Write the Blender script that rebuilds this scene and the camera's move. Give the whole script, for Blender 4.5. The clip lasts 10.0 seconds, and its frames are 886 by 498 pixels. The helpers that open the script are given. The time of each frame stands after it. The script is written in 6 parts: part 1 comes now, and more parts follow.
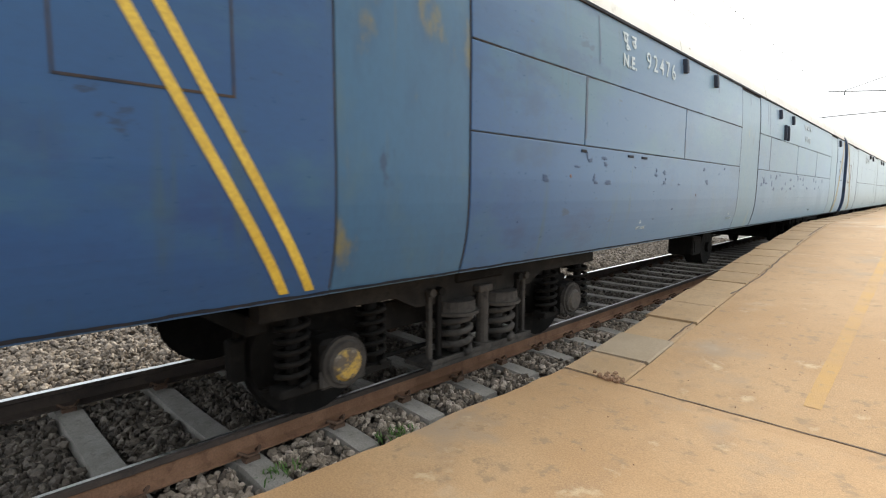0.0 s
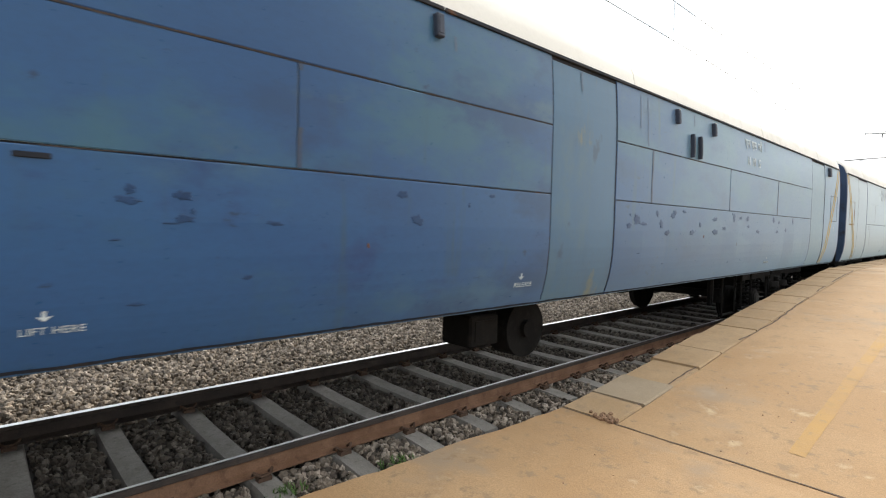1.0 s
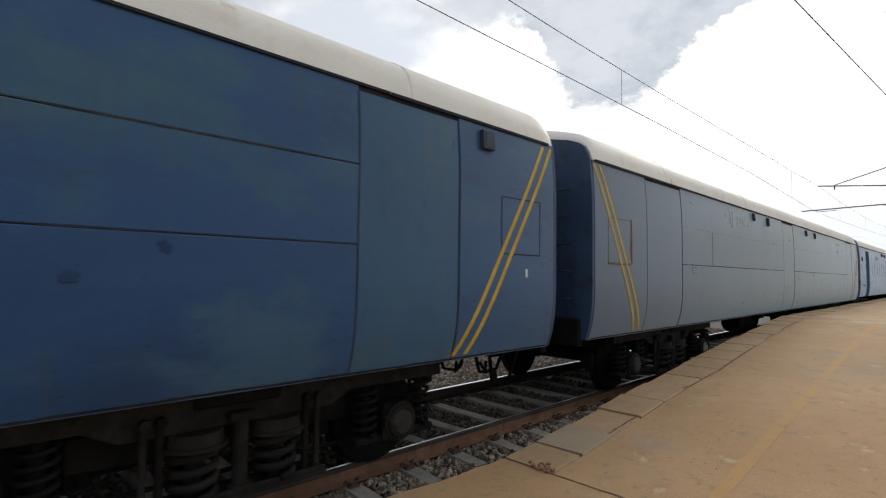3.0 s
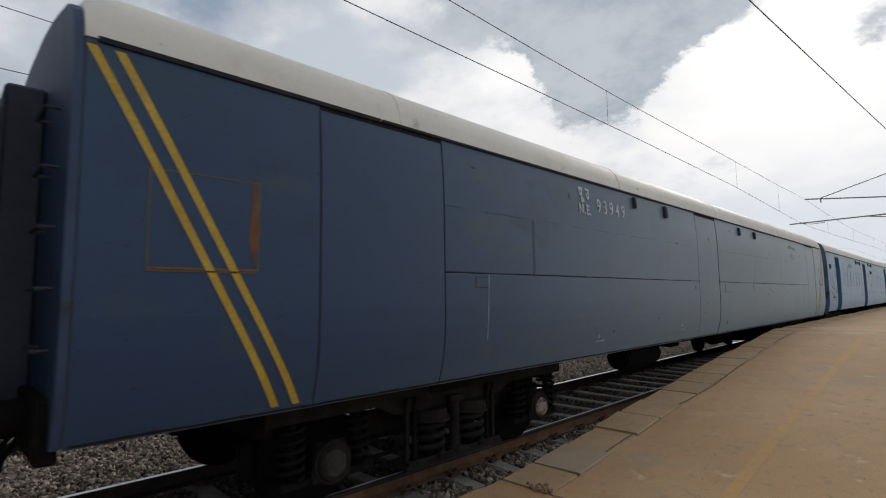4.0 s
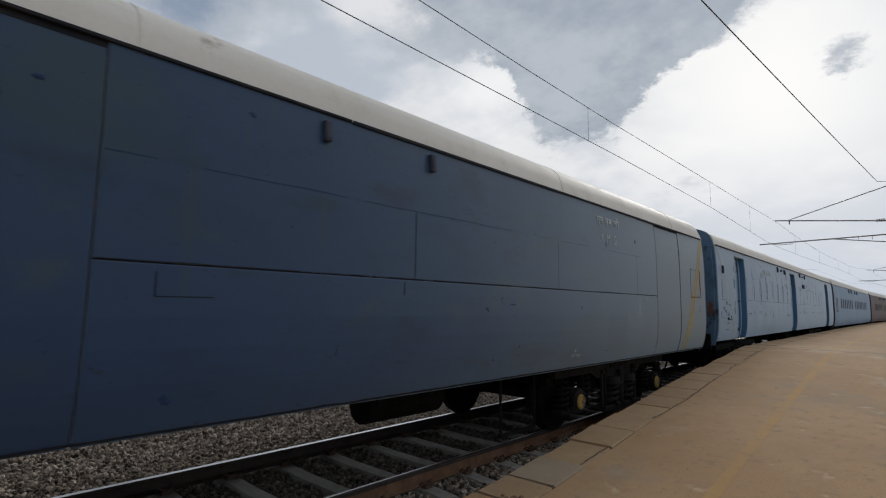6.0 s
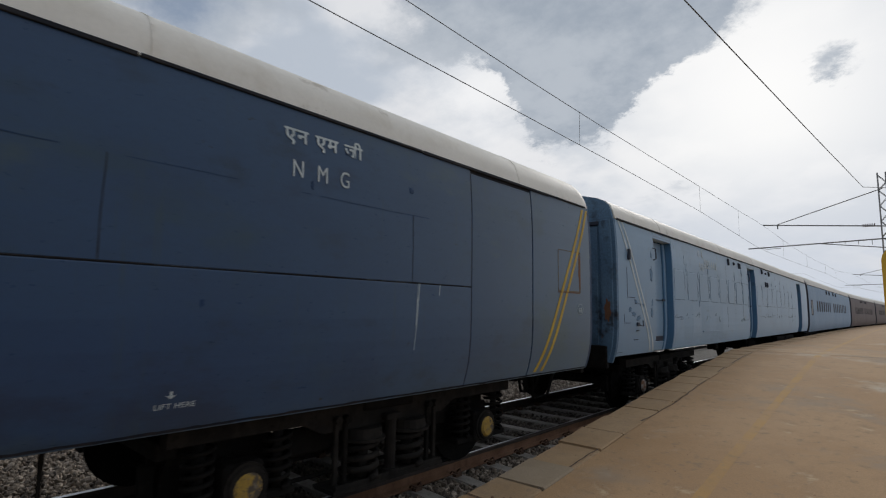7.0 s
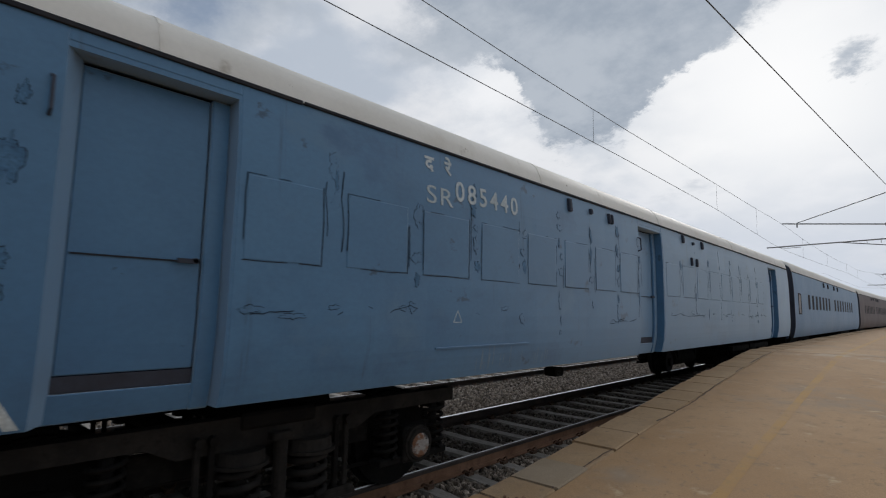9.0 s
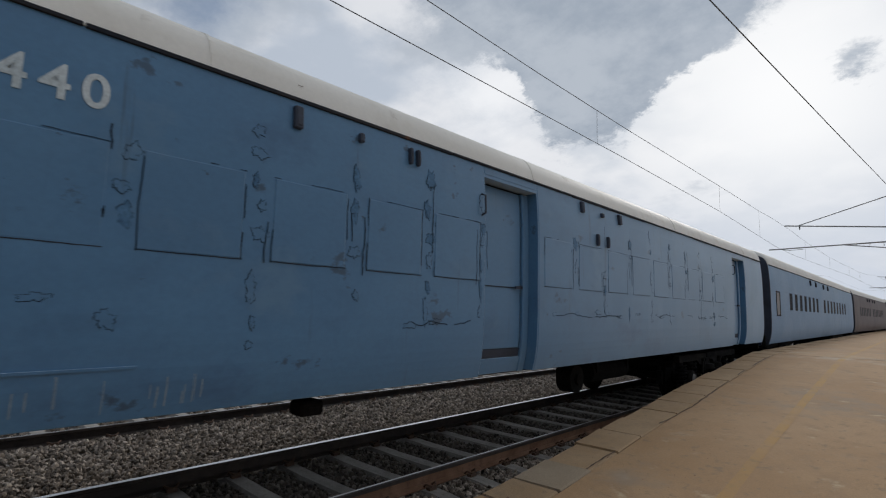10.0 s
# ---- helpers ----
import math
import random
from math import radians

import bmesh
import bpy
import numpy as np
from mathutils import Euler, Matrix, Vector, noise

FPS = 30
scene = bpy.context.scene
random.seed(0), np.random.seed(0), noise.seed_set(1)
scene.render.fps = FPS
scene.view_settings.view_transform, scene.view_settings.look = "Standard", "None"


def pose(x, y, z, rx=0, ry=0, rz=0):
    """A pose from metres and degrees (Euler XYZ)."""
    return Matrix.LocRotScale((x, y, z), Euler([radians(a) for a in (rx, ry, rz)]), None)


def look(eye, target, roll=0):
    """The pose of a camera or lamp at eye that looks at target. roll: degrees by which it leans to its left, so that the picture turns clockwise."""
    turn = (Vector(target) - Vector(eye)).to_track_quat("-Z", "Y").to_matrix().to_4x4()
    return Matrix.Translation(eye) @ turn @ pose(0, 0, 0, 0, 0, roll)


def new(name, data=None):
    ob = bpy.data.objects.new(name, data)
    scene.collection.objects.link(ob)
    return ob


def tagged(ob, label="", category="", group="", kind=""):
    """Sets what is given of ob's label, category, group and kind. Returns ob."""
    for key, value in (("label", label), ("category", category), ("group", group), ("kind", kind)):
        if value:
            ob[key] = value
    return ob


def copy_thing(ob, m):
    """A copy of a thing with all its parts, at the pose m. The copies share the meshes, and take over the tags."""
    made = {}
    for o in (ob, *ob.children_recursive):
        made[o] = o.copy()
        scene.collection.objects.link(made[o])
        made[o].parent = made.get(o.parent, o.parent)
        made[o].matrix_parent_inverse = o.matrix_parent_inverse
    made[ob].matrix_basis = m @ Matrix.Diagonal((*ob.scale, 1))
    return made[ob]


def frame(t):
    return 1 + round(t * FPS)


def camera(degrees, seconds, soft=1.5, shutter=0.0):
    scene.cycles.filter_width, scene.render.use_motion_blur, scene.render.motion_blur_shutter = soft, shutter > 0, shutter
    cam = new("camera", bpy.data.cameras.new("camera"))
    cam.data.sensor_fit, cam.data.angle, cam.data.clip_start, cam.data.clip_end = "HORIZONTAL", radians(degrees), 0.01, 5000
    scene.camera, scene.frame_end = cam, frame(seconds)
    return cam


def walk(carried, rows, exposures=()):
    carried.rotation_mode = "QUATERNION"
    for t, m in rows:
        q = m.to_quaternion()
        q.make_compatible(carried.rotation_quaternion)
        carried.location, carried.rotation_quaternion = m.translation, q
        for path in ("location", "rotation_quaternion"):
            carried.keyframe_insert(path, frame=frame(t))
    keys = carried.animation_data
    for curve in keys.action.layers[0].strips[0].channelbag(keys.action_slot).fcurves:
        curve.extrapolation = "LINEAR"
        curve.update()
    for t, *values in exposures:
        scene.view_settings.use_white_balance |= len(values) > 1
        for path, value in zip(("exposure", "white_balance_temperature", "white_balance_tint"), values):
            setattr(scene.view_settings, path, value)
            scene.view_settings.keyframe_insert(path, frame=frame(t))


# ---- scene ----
# (time, x, y, z, yaw, pitch, roll)
CAM = [
    (0, -0.917, 0.058, 1.571, 44.08, -6.28, 0.21),
    (0.5, -0.667, 0.017, 1.637, 45.74, -4.64, 1.50),
    (1, -0.502, -0.039, 1.685, 47.62, -2.53, 1.18),
    (1.5, -0.405, -0.051, 1.750, 49.11, -0.97, 0.75),
    (2, -0.269, -0.042, 1.784, 48.47, 0.60, 0.94),
    (2.5, -0.080, -0.001, 1.763, 47.29, 2.02, 1.05),
    (3, -0.036, 0.034, 1.768, 45.78, 2.98, 0.73),
    (4.5, 0.031, -0.003, 1.776, 45.19, 6.13, -0.88),
    (5, 0.017, 0.021, 1.752, 45.06, 6.44, -0.63),
    (5.5, -0.018, 0.005, 1.759, 43.81, 6.34, 0.15),
    (7, 0.006, -0.016, 1.763, 41.76, 6.76, 0.95),
    (7.5, 0.034, -0.042, 1.778, 42.18, 6.73, 0.89),
    (8, 0.002, -0.004, 1.754, 42.19, 6.74, 1.20),
    (8.5, -0.005, 0.007, 1.747, 42.60, 6.77, 1.20),
    (9, -0.008, 0.024, 1.736, 43.25, 6.75, 1.02),
    (9.5, -0.023, 0.004, 1.748, 43.53, 6.69, 1.26),
    (10, -0.032, 0.005, 1.752, 43.39, 6.68, 1.45),
]


def aim(x, y, z, yaw, pitch, roll):
    """A camera pose from yaw to the left of +y, pitch up and roll, in degrees."""
    a, b = radians(yaw), radians(pitch)
    way = Vector((-math.sin(a) * math.cos(b), math.cos(a) * math.cos(b), math.sin(b)))
    return look((x, y, z), Vector((x, y, z)) + way, roll)


cam = camera(81.55, 10.0, soft=1.15, shutter=0.12)
walk(cam, [(r[0], aim(*r[1:])) for r in CAM],
     [(0.0, 1.64, 6700, 7), (1.0, 1.58, 6800, 8), (1.5, 1.5, 6950, 8), (2.0, 0.95, 6850, 9), (2.5, 0.65, 6750, 10), (3.0, 0.45, 6650, 10), (4.5, -0.1, 6450, 10), (7.0, -0.15, 6350, 10), (10.0, -0.15, 6250, 10)])

# metres that the train has run since the clip's start
RUN = [(0, 0.0), (0.5, 2.76), (1, 5.54), (1.5, 8.30), (2, 10.98), (2.5, 13.60), (3, 16.24), (4.5, 24.20), (5, 26.75),
       (5.5, 29.30), (7, 36.67), (7.5, 39.00), (8, 41.29), (8.5, 43.48), (9, 45.59), (9.5, 47.64), (10, 49.62)]
RUN_T, RUN_S = [r[0] for r in RUN], [r[1] for r in RUN]


def run_at(t):
    """Smooth (cubic Hermite) run of the train at t."""
    i = max(0, min(len(RUN) - 2, int(np.searchsorted(RUN_T, t, side="right")) - 1))
    def slope(k):
        a, b = max(0, k - 1), min(len(RUN) - 1, k + 1)
        return (RUN_S[b] - RUN_S[a]) / (RUN_T[b] - RUN_T[a])
    h = RUN_T[i + 1] - RUN_T[i]
    u = (t - RUN_T[i]) / h
    return ((2 * u**3 - 3 * u**2 + 1) * RUN_S[i] + (u**3 - 2 * u**2 + u) * h * slope(i)
            + (3 * u**2 - 2 * u**3) * RUN_S[i + 1] + (u**3 - u**2) * h * slope(i + 1))


# ---------------------------------------------------------------- light
SUN_AZ, SUN_EL = radians(-9), radians(24)
SUN_DIR = Vector((math.sin(SUN_AZ) * math.cos(SUN_EL), math.cos(SUN_AZ) * math.cos(SUN_EL), math.sin(SUN_EL)))
world = bpy.data.worlds.new("sky")
scene.world = world
world.use_nodes = True
wn, wl = world.node_tree.nodes, world.node_tree.links
wn.clear()


def wnode(kind, **sets):
    n = wn.new(kind)
    for k, v in sets.items():
        n.inputs[k.replace("_", " ")].default_value = v
    return n


def wmath(op, a, b=None, clamp=False):
    n = wn.new("ShaderNodeMath")
    n.operation, n.use_clamp = op, clamp
    for i, v in enumerate((a, b)):
        if v is None:
            continue
        if isinstance(v, (int, float)):
            n.inputs[i].default_value = v
        else:
            wl.new(v, n.inputs[i])
    return n.outputs[0]


def wmix(fac, a, b):
    n = wn.new("ShaderNodeMix")
    n.data_type = "RGBA"
    for sock, v in ((n.inputs[0], fac), (n.inputs[6], a), (n.inputs[7], b)):
        if isinstance(v, (int, float, tuple)):
            sock.default_value = v
        else:
            wl.new(v, sock)
    return n.outputs[2]


sky = wn.new("ShaderNodeTexSky")
sky.sky_type, sky.sun_disc, sky.sun_elevation, sky.sun_rotation = "NISHITA", False, SUN_EL, SUN_AZ
sky.air_density, sky.dust_density, sky.ozone_density = 1.0, 1.5, 1.0
coord = wn.new("ShaderNodeTexCoord")
sep = wn.new("ShaderNodeSeparateXYZ")
wl.new(coord.outputs["Generated"], sep.inputs[0])
up = wmath("MAXIMUM", sep.outputs[2], 0.0)
den = wmath("ADD", up, 0.30)
flat = wn.new("ShaderNodeCombineXYZ")
wl.new(wmath("DIVIDE", sep.outputs[0], den), flat.inputs[0])
wl.new(wmath("DIVIDE", sep.outputs[1], den), flat.inputs[1])
flat.inputs[2].default_value = 3.7


def wnoise(scale, detail, rough, offset):
    m = wn.new("ShaderNodeVectorMath")
    m.operation = "ADD"
    wl.new(flat.outputs[0], m.inputs[0])
    m.inputs[1].default_value = offset
    n = wnode("ShaderNodeTexNoise", Scale=scale, Detail=detail, Roughness=rough)
    wl.new(m.outputs[0], n.inputs["Vector"])
    return n.outputs[0]


def wramp(v, lo, hi):
    n = wn.new("ShaderNodeMapRange")
    n.interpolation_type = "SMOOTHSTEP"
    wl.new(v, n.inputs[0])
    n.inputs[1].default_value, n.inputs[2].default_value = lo, hi
    return n.outputs[0]


def toward(az, el, power, way=None):
    """1 in the given direction (degrees), falling off around it."""
    a, b = radians(az), radians(el)
    d = wn.new("ShaderNodeVectorMath")
    d.operation = "DOT_PRODUCT"
    wl.new(way or coord.outputs["Generated"], d.inputs[0])
    d.inputs[1].default_value = (math.sin(a) * math.cos(b), math.cos(a) * math.cos(b), math.sin(b))
    return wmath("POWER", wmath("MAXIMUM", d.outputs["Value"], 0.0), power)


sun_dot = wn.new("ShaderNodeVectorMath")
sun_dot.operation = "DOT_PRODUCT"
wl.new(coord.outputs["Generated"], sun_dot.inputs[0])
sun_dot.inputs[1].default_value = SUN_DIR
dot_sun = sun_dot.outputs["Value"]
big = wnoise(1.5, 7.0, 0.5, (1.3, 4.1, 0))
fine = wnoise(5.0, 6.0, 0.6, (7.7, 2.2, 0))
shape = wmath("ADD", wmath("MULTIPLY", big, 0.80), wmath("MULTIPLY", fine, 0.20))
# the clouds' own wander, which frays the edges of the large masses
frayed = wn.new("ShaderNodeTexNoise")
frayed.inputs["Scale"].default_value, frayed.inputs["Detail"].default_value, frayed.inputs["Roughness"].default_value = 3.6, 8.0, 0.72
wl.new(flat.outputs[0], frayed.inputs["Vector"])
centred = wn.new("ShaderNodeVectorMath")
centred.operation = "SUBTRACT"
wl.new(frayed.outputs["Color"], centred.inputs[0])
centred.inputs[1].default_value = (0.5, 0.5, 0.5)
wander = wn.new("ShaderNodeVectorMath")
wander.operation = "SCALE"
wl.new(centred.outputs[0], wander.inputs[0])
wander.inputs[3].default_value = 0.19
drift = wn.new("ShaderNodeVectorMath")
drift.operation = "ADD"
wl.new(coord.outputs["Generated"], drift.inputs[0])
wl.new(wander.outputs[0], drift.inputs[1])
drifted = wn.new("ShaderNodeVectorMath")
drifted.operation = "NORMALIZE"
wl.new(drift.outputs[0], drifted.inputs[0])
# a grey deck high over the line, a heavy cloud that hangs from it, a small one by the sun; gaps of bright veil between them
ahead_of_line = toward(-25, 20, 7.0)
shape = wmath("ADD", wmath("MULTIPLY", wmath("SUBTRACT", shape, 0.5), wmath("SUBTRACT", 1.0, wmath("MULTIPLY", ahead_of_line, 0.15))), 0.49)
shape = wmath("SUBTRACT", shape, wmath("MULTIPLY", ahead_of_line, 0.05))
for az, el, power, weight in ((-42, 36, 120.0, 0.12), (-33, 32, 160.0, 0.16), (-24, 31, 160.0, 0.18), (-15, 32.5, 160.0, 0.16), (-6, 32, 160.0, 0.14),
                              (-31, 25, 300.0, 0.15), (-29.5, 20, 400.0, 0.15), (-25, 22.5, 350.0, 0.16), (-23.5, 26, 300.0, 0.16),
                              (-3.4, 21.8, 1500.0, 0.13), (-7.4, 22.6, 2600.0, 0.08),
                              (-37.5, 24, 400.0, -0.16), (-36, 20.5, 500.0, -0.10), (-13, 19, 180.0, -0.14), (-16.5, 23.5, 800.0, -0.08), (-20, 18.5, 800.0, -0.08), (-4, 15, 200.0, -0.08)):
    shape = wmath("ADD", shape, wmath("MULTIPLY", toward(az, el, power, drifted.outputs[0]), weight))
thick = wramp(shape, 0.47, 0.56)
near_sun = toward(math.degrees(SUN_AZ), math.degrees(SUN_EL) - 3, 26.0)
ahead = wramp(wmath("ADD", wmath("MULTIPLY", dot_sun, 0.5), 0.5), 0.19, 0.98)
veil = wmix(wramp(wnoise(3.1, 6.0, 0.55, (2.9, 6.1, 0)), 0.38, 0.62), (0.55, 0.60, 0.67, 1), (0.85, 0.85, 0.86, 1))
veil = wmix(ahead, (0.36, 0.40, 0.47, 1), veil)
veil = wmix(wmath("MULTIPLY", toward(-38.5, 23.5, 220.0, drifted.outputs[0]), 0.9), veil, (1.02, 1.01, 1.0, 1))
veil = wmix(near_sun, veil, (1.10, 1.08, 1.05, 1))
body = wmix(wramp(fine, 0.35, 0.65), (0.38, 0.43, 0.495, 1), (0.53, 0.57, 0.62, 1))
cloud = wmix(thick, veil, body)
blue = wn.new("ShaderNodeVectorMath")
blue.operation = "SCALE"
wl.new(sky.outputs[0], blue.inputs[0])
blue.inputs[3].default_value = 0.1
cover = wramp(wnoise(2.2, 5.0, 0.55, (3.1, 9.4, 0)), 0.33, 0.43)
cover = wmath("SUBTRACT", 1.0, wmath("MULTIPLY", wmath("SUBTRACT", 1.0, cover), wmath("SUBTRACT", 1.0, wramp(toward(-18, 20, 5.0), 0.35, 0.8))))
cover = wmath("SUBTRACT", cover, wmath("MULTIPLY", toward(-70, 29.5, 500.0, drifted.outputs[0]), 0.7), True)
total = wmix(cover, blue.outputs[0], cloud)
haze = wmix(wramp(sep.outputs[2], 0.0, 0.30), wmix(ahead, (0.38, 0.41, 0.46, 1), (0.68, 0.72, 0.79, 1)), total)
bg = wn.new("ShaderNodeBackground")
wl.new(haze, bg.inputs[0])
bg.inputs[1].default_value = 1.0
wout = wn.new("ShaderNodeOutputWorld")
wl.new(bg.outputs[0], wout.inputs[0])

sun_data = bpy.data.lights.new("sun", "SUN")
sun_data.energy, sun_data.angle, sun_data.color = 1.2, radians(14), (1.0, 0.94, 0.85)
sun = new("sun", sun_data)
sun.matrix_world = look((0, 0, 30), Vector((0, 0, 30)) - SUN_DIR)


# ---------------------------------------------------------------- materials
def paint(name, tones, scale=2.0, grain=40.0, rough=0.5, metal=0.0, bump=0.15, stretch=(1, 1, 1), spots=None, vary=0.0, streaks=None, fine=0.35, spec=0.5, dust=0.0, tint=(0.78, 0.87, 0.84)):
    """A procedural surface: tones blended by broad and fine noise, optional stains (colour, amount, scale), a fine relief."""
    m = bpy.data.materials.new(name)
    m.use_nodes = True
    nt = m.node_tree
    n, l = nt.nodes, nt.links
    b = n["Principled BSDF"]
    tc = n.new("ShaderNodeTexCoord")
    mp = n.new("ShaderNodeMapping")
    mp.inputs["Scale"].default_value = stretch
    l.new(tc.outputs["Object"], mp.inputs[0])

    def tex(s, d=6.0, r=0.6):
        t = n.new("ShaderNodeTexNoise")
        t.inputs["Scale"].default_value, t.inputs["Detail"].default_value, t.inputs["Roughness"].default_value = s, d, r
        l.new(mp.outputs[0], t.inputs["Vector"])
        return t.outputs[0]

    def ramp(v, lo, hi):
        t = n.new("ShaderNodeMapRange")
        t.interpolation_type = "SMOOTHSTEP"
        l.new(v, t.inputs[0])
        t.inputs[1].default_value, t.inputs[2].default_value = lo, hi
        return t.outputs[0]

    def mix(f, a, c, how="MIX"):
        t = n.new("ShaderNodeMix")
        t.data_type, t.blend_type = "RGBA", how
        for sock, v in ((t.inputs[0], f), (t.inputs[6], a), (t.inputs[7], c)):
            if isinstance(v, (int, float)):
                sock.default_value = v
            elif isinstance(v, tuple):
                sock.default_value = (*v, 1) if len(v) == 3 else v
            else:
                l.new(v, sock)
        return t.outputs[2]

    broad, small = tex(scale), tex(grain, 4.0)
    col = mix(ramp(broad, 0.35, 0.65), tones[0], tones[1])
    if len(tones) > 2:
        col = mix(ramp(tex(scale * 3.7), 0.5, 0.75), col, tones[2])
    col = mix(fine, col, mix(ramp(small, 0.3, 0.7), (0.55, 0.55, 0.55), (1.35, 1.35, 1.35)), "MULTIPLY")
    if vary:
        oi = n.new("ShaderNodeObjectInfo")
        col = mix(vary, col, mix(oi.outputs["Random"], (0.45, 0.45, 0.45), (1.5, 1.5, 1.5)), "MULTIPLY")
    for colour, lo, hi, s in spots or ():
        col = mix(ramp(tex(s, 8.0, 0.65), lo, hi), col, colour)
    if streaks:
        colour, lo, hi, along, up = streaks
        mq = n.new("ShaderNodeMapping")
        mq.inputs["Scale"].default_value = (1, along, up)
        l.new(tc.outputs["Object"], mq.inputs[0])
        tq = n.new("ShaderNodeTexNoise")
        tq.inputs["Scale"].default_value, tq.inputs["Detail"].default_value, tq.inputs["Roughness"].default_value = 1.0, 7.0, 0.6
        l.new(mq.outputs[0], tq.inputs["Vector"])
        f = n.new("ShaderNodeMath")
        f.operation = "MULTIPLY"
        l.new(ramp(tq.outputs[0], lo, hi), f.inputs[0])
        l.new(ramp(tex(1.1), 0.40, 0.60), f.inputs[1])
        col = mix(f.outputs[0], col, colour)
    l.new(col, b.inputs["Base Color"])
    b.inputs["Metallic"].default_value = metal
    b.inputs["Specular IOR Level"].default_value = spec
    b.inputs["Sheen Weight"].default_value, b.inputs["Sheen Roughness"].default_value = dust, 0.46
    b.inputs["Sheen Tint"].default_value = (*tint, 1)
    rr = n.new("ShaderNodeMapRange")
    l.new(small, rr.inputs[0])
    rr.inputs[3].default_value, rr.inputs[4].default_value = max(0.05, rough - 0.12), min(1, rough + 0.12)
    l.new(rr.outputs[0], b.inputs["Roughness"])
    if bump:
        bp = n.new("ShaderNodeBump")
        bp.inputs["Strength"].default_value, bp.inputs["Distance"].default_value = bump, 0.01
        add = n.new("ShaderNodeMath")
        l.new(small, add.inputs[0])
        l.new(broad, add.inputs[1])
        l.new(add.outputs[0], bp.inputs["Height"])
        l.new(bp.outputs[0], b.inputs["Normal"])
    return m


RUST = (0.16, 0.07, 0.03)
M = {}
M["blue_one"] = paint("faded_blue_paint", [(0.00748, 0.0479, 0.144), (0.0122, 0.0629, 0.164), (0.00695, 0.0386, 0.118)], 0.45, 30, 0.32, bump=0.006, stretch=(1, 0.6, 1.2), vary=0.12, fine=0.12, spec=0.32, dust=0.7, tint=(0.60, 0.80, 0.86),
                      spots=[((0.030, 0.085, 0.155), 0.55, 0.68, 0.8), ((0.007, 0.034, 0.115), 0.55, 0.66, 1.2), ((0.0208, 0.0724, 0.135), 0.52, 0.72, 1.3), ((0.00815, 0.0401, 0.112), 0.54, 0.68, 1.7), ((0.00695, 0.0267, 0.0732), 0.65, 0.70, 4.0), ((0.040, 0.086, 0.135), 0.66, 0.84, 1.0), (RUST, 0.73, 0.75, 7.0)],
                      streaks=((0.0231, 0.0566, 0.0894), 0.55, 0.75, 9.0, 0.6))
M["blue_high"] = paint("chalky_blue_paint", [(0.0084, 0.0509, 0.15), (0.0136, 0.0668, 0.171), (0.00775, 0.0408, 0.123)], 0.45, 30, 0.32, bump=0.006, stretch=(1, 0.6, 1.2), vary=0.12, fine=0.12, spec=0.32, dust=0.7, tint=(0.62, 0.82, 0.86),
                      spots=[((0.008, 0.036, 0.108), 0.57, 0.68, 1.1), ((0.0259, 0.0866, 0.135), 0.46, 0.66, 0.9), ((0.040, 0.086, 0.135), 0.58, 0.74, 1.6), ((0.00906, 0.0425, 0.117), 0.54, 0.68, 1.7), ((0.00775, 0.0282, 0.076), 0.65, 0.70, 4.0), ((0.040, 0.086, 0.135), 0.66, 0.84, 1.0), (RUST, 0.73, 0.75, 7.0)],
                      streaks=((0.0259, 0.06, 0.0928), 0.55, 0.75, 9.0, 0.6))
M["blue_door"] = paint("stained_blue_door_paint", [(0.0153, 0.067, 0.145), (0.0221, 0.0837, 0.161), (0.0124, 0.0544, 0.123)], 0.6, 30, 0.34, bump=0.006, stretch=(1, 1.0, 0.5), fine=0.12, spec=0.32, dust=0.7, tint=(0.64, 0.82, 0.82),
                       spots=[((0.0415, 0.0878, 0.115), 0.52, 0.72, 1.3), ((0.125, 0.108, 0.045), 0.59, 0.72, 2.2), ((0.00829, 0.0335, 0.0822), 0.64, 0.70, 3.0)],
                       streaks=((0.105, 0.090, 0.045), 0.58, 0.74, 7.0, 0.4))
M["blue_two"] = paint("dull_navy_paint", [(0.0115, 0.0403, 0.106), (0.0156, 0.0496, 0.119), (0.0103, 0.0345, 0.0918)], 0.45, 30, 0.32, bump=0.006, stretch=(1, 0.6, 1.2), vary=0.08, fine=0.12, spec=0.38, dust=0.85, tint=(0.74, 0.88, 0.86),
                      spots=[((0.030, 0.058, 0.088), 0.56, 0.70, 1.2), ((0.010, 0.028, 0.075), 0.57, 0.68, 0.9), ((0.0196, 0.0474, 0.0718), 0.55, 0.74, 0.7), ((0.00918, 0.0301, 0.0718), 0.56, 0.70, 1.9), ((0.00805, 0.0173, 0.0323), 0.69, 0.72, 6.0), (RUST, 0.74, 0.76, 6.0)],
                      streaks=((0.0259, 0.0488, 0.061), 0.58, 0.78, 9.0, 0.5))
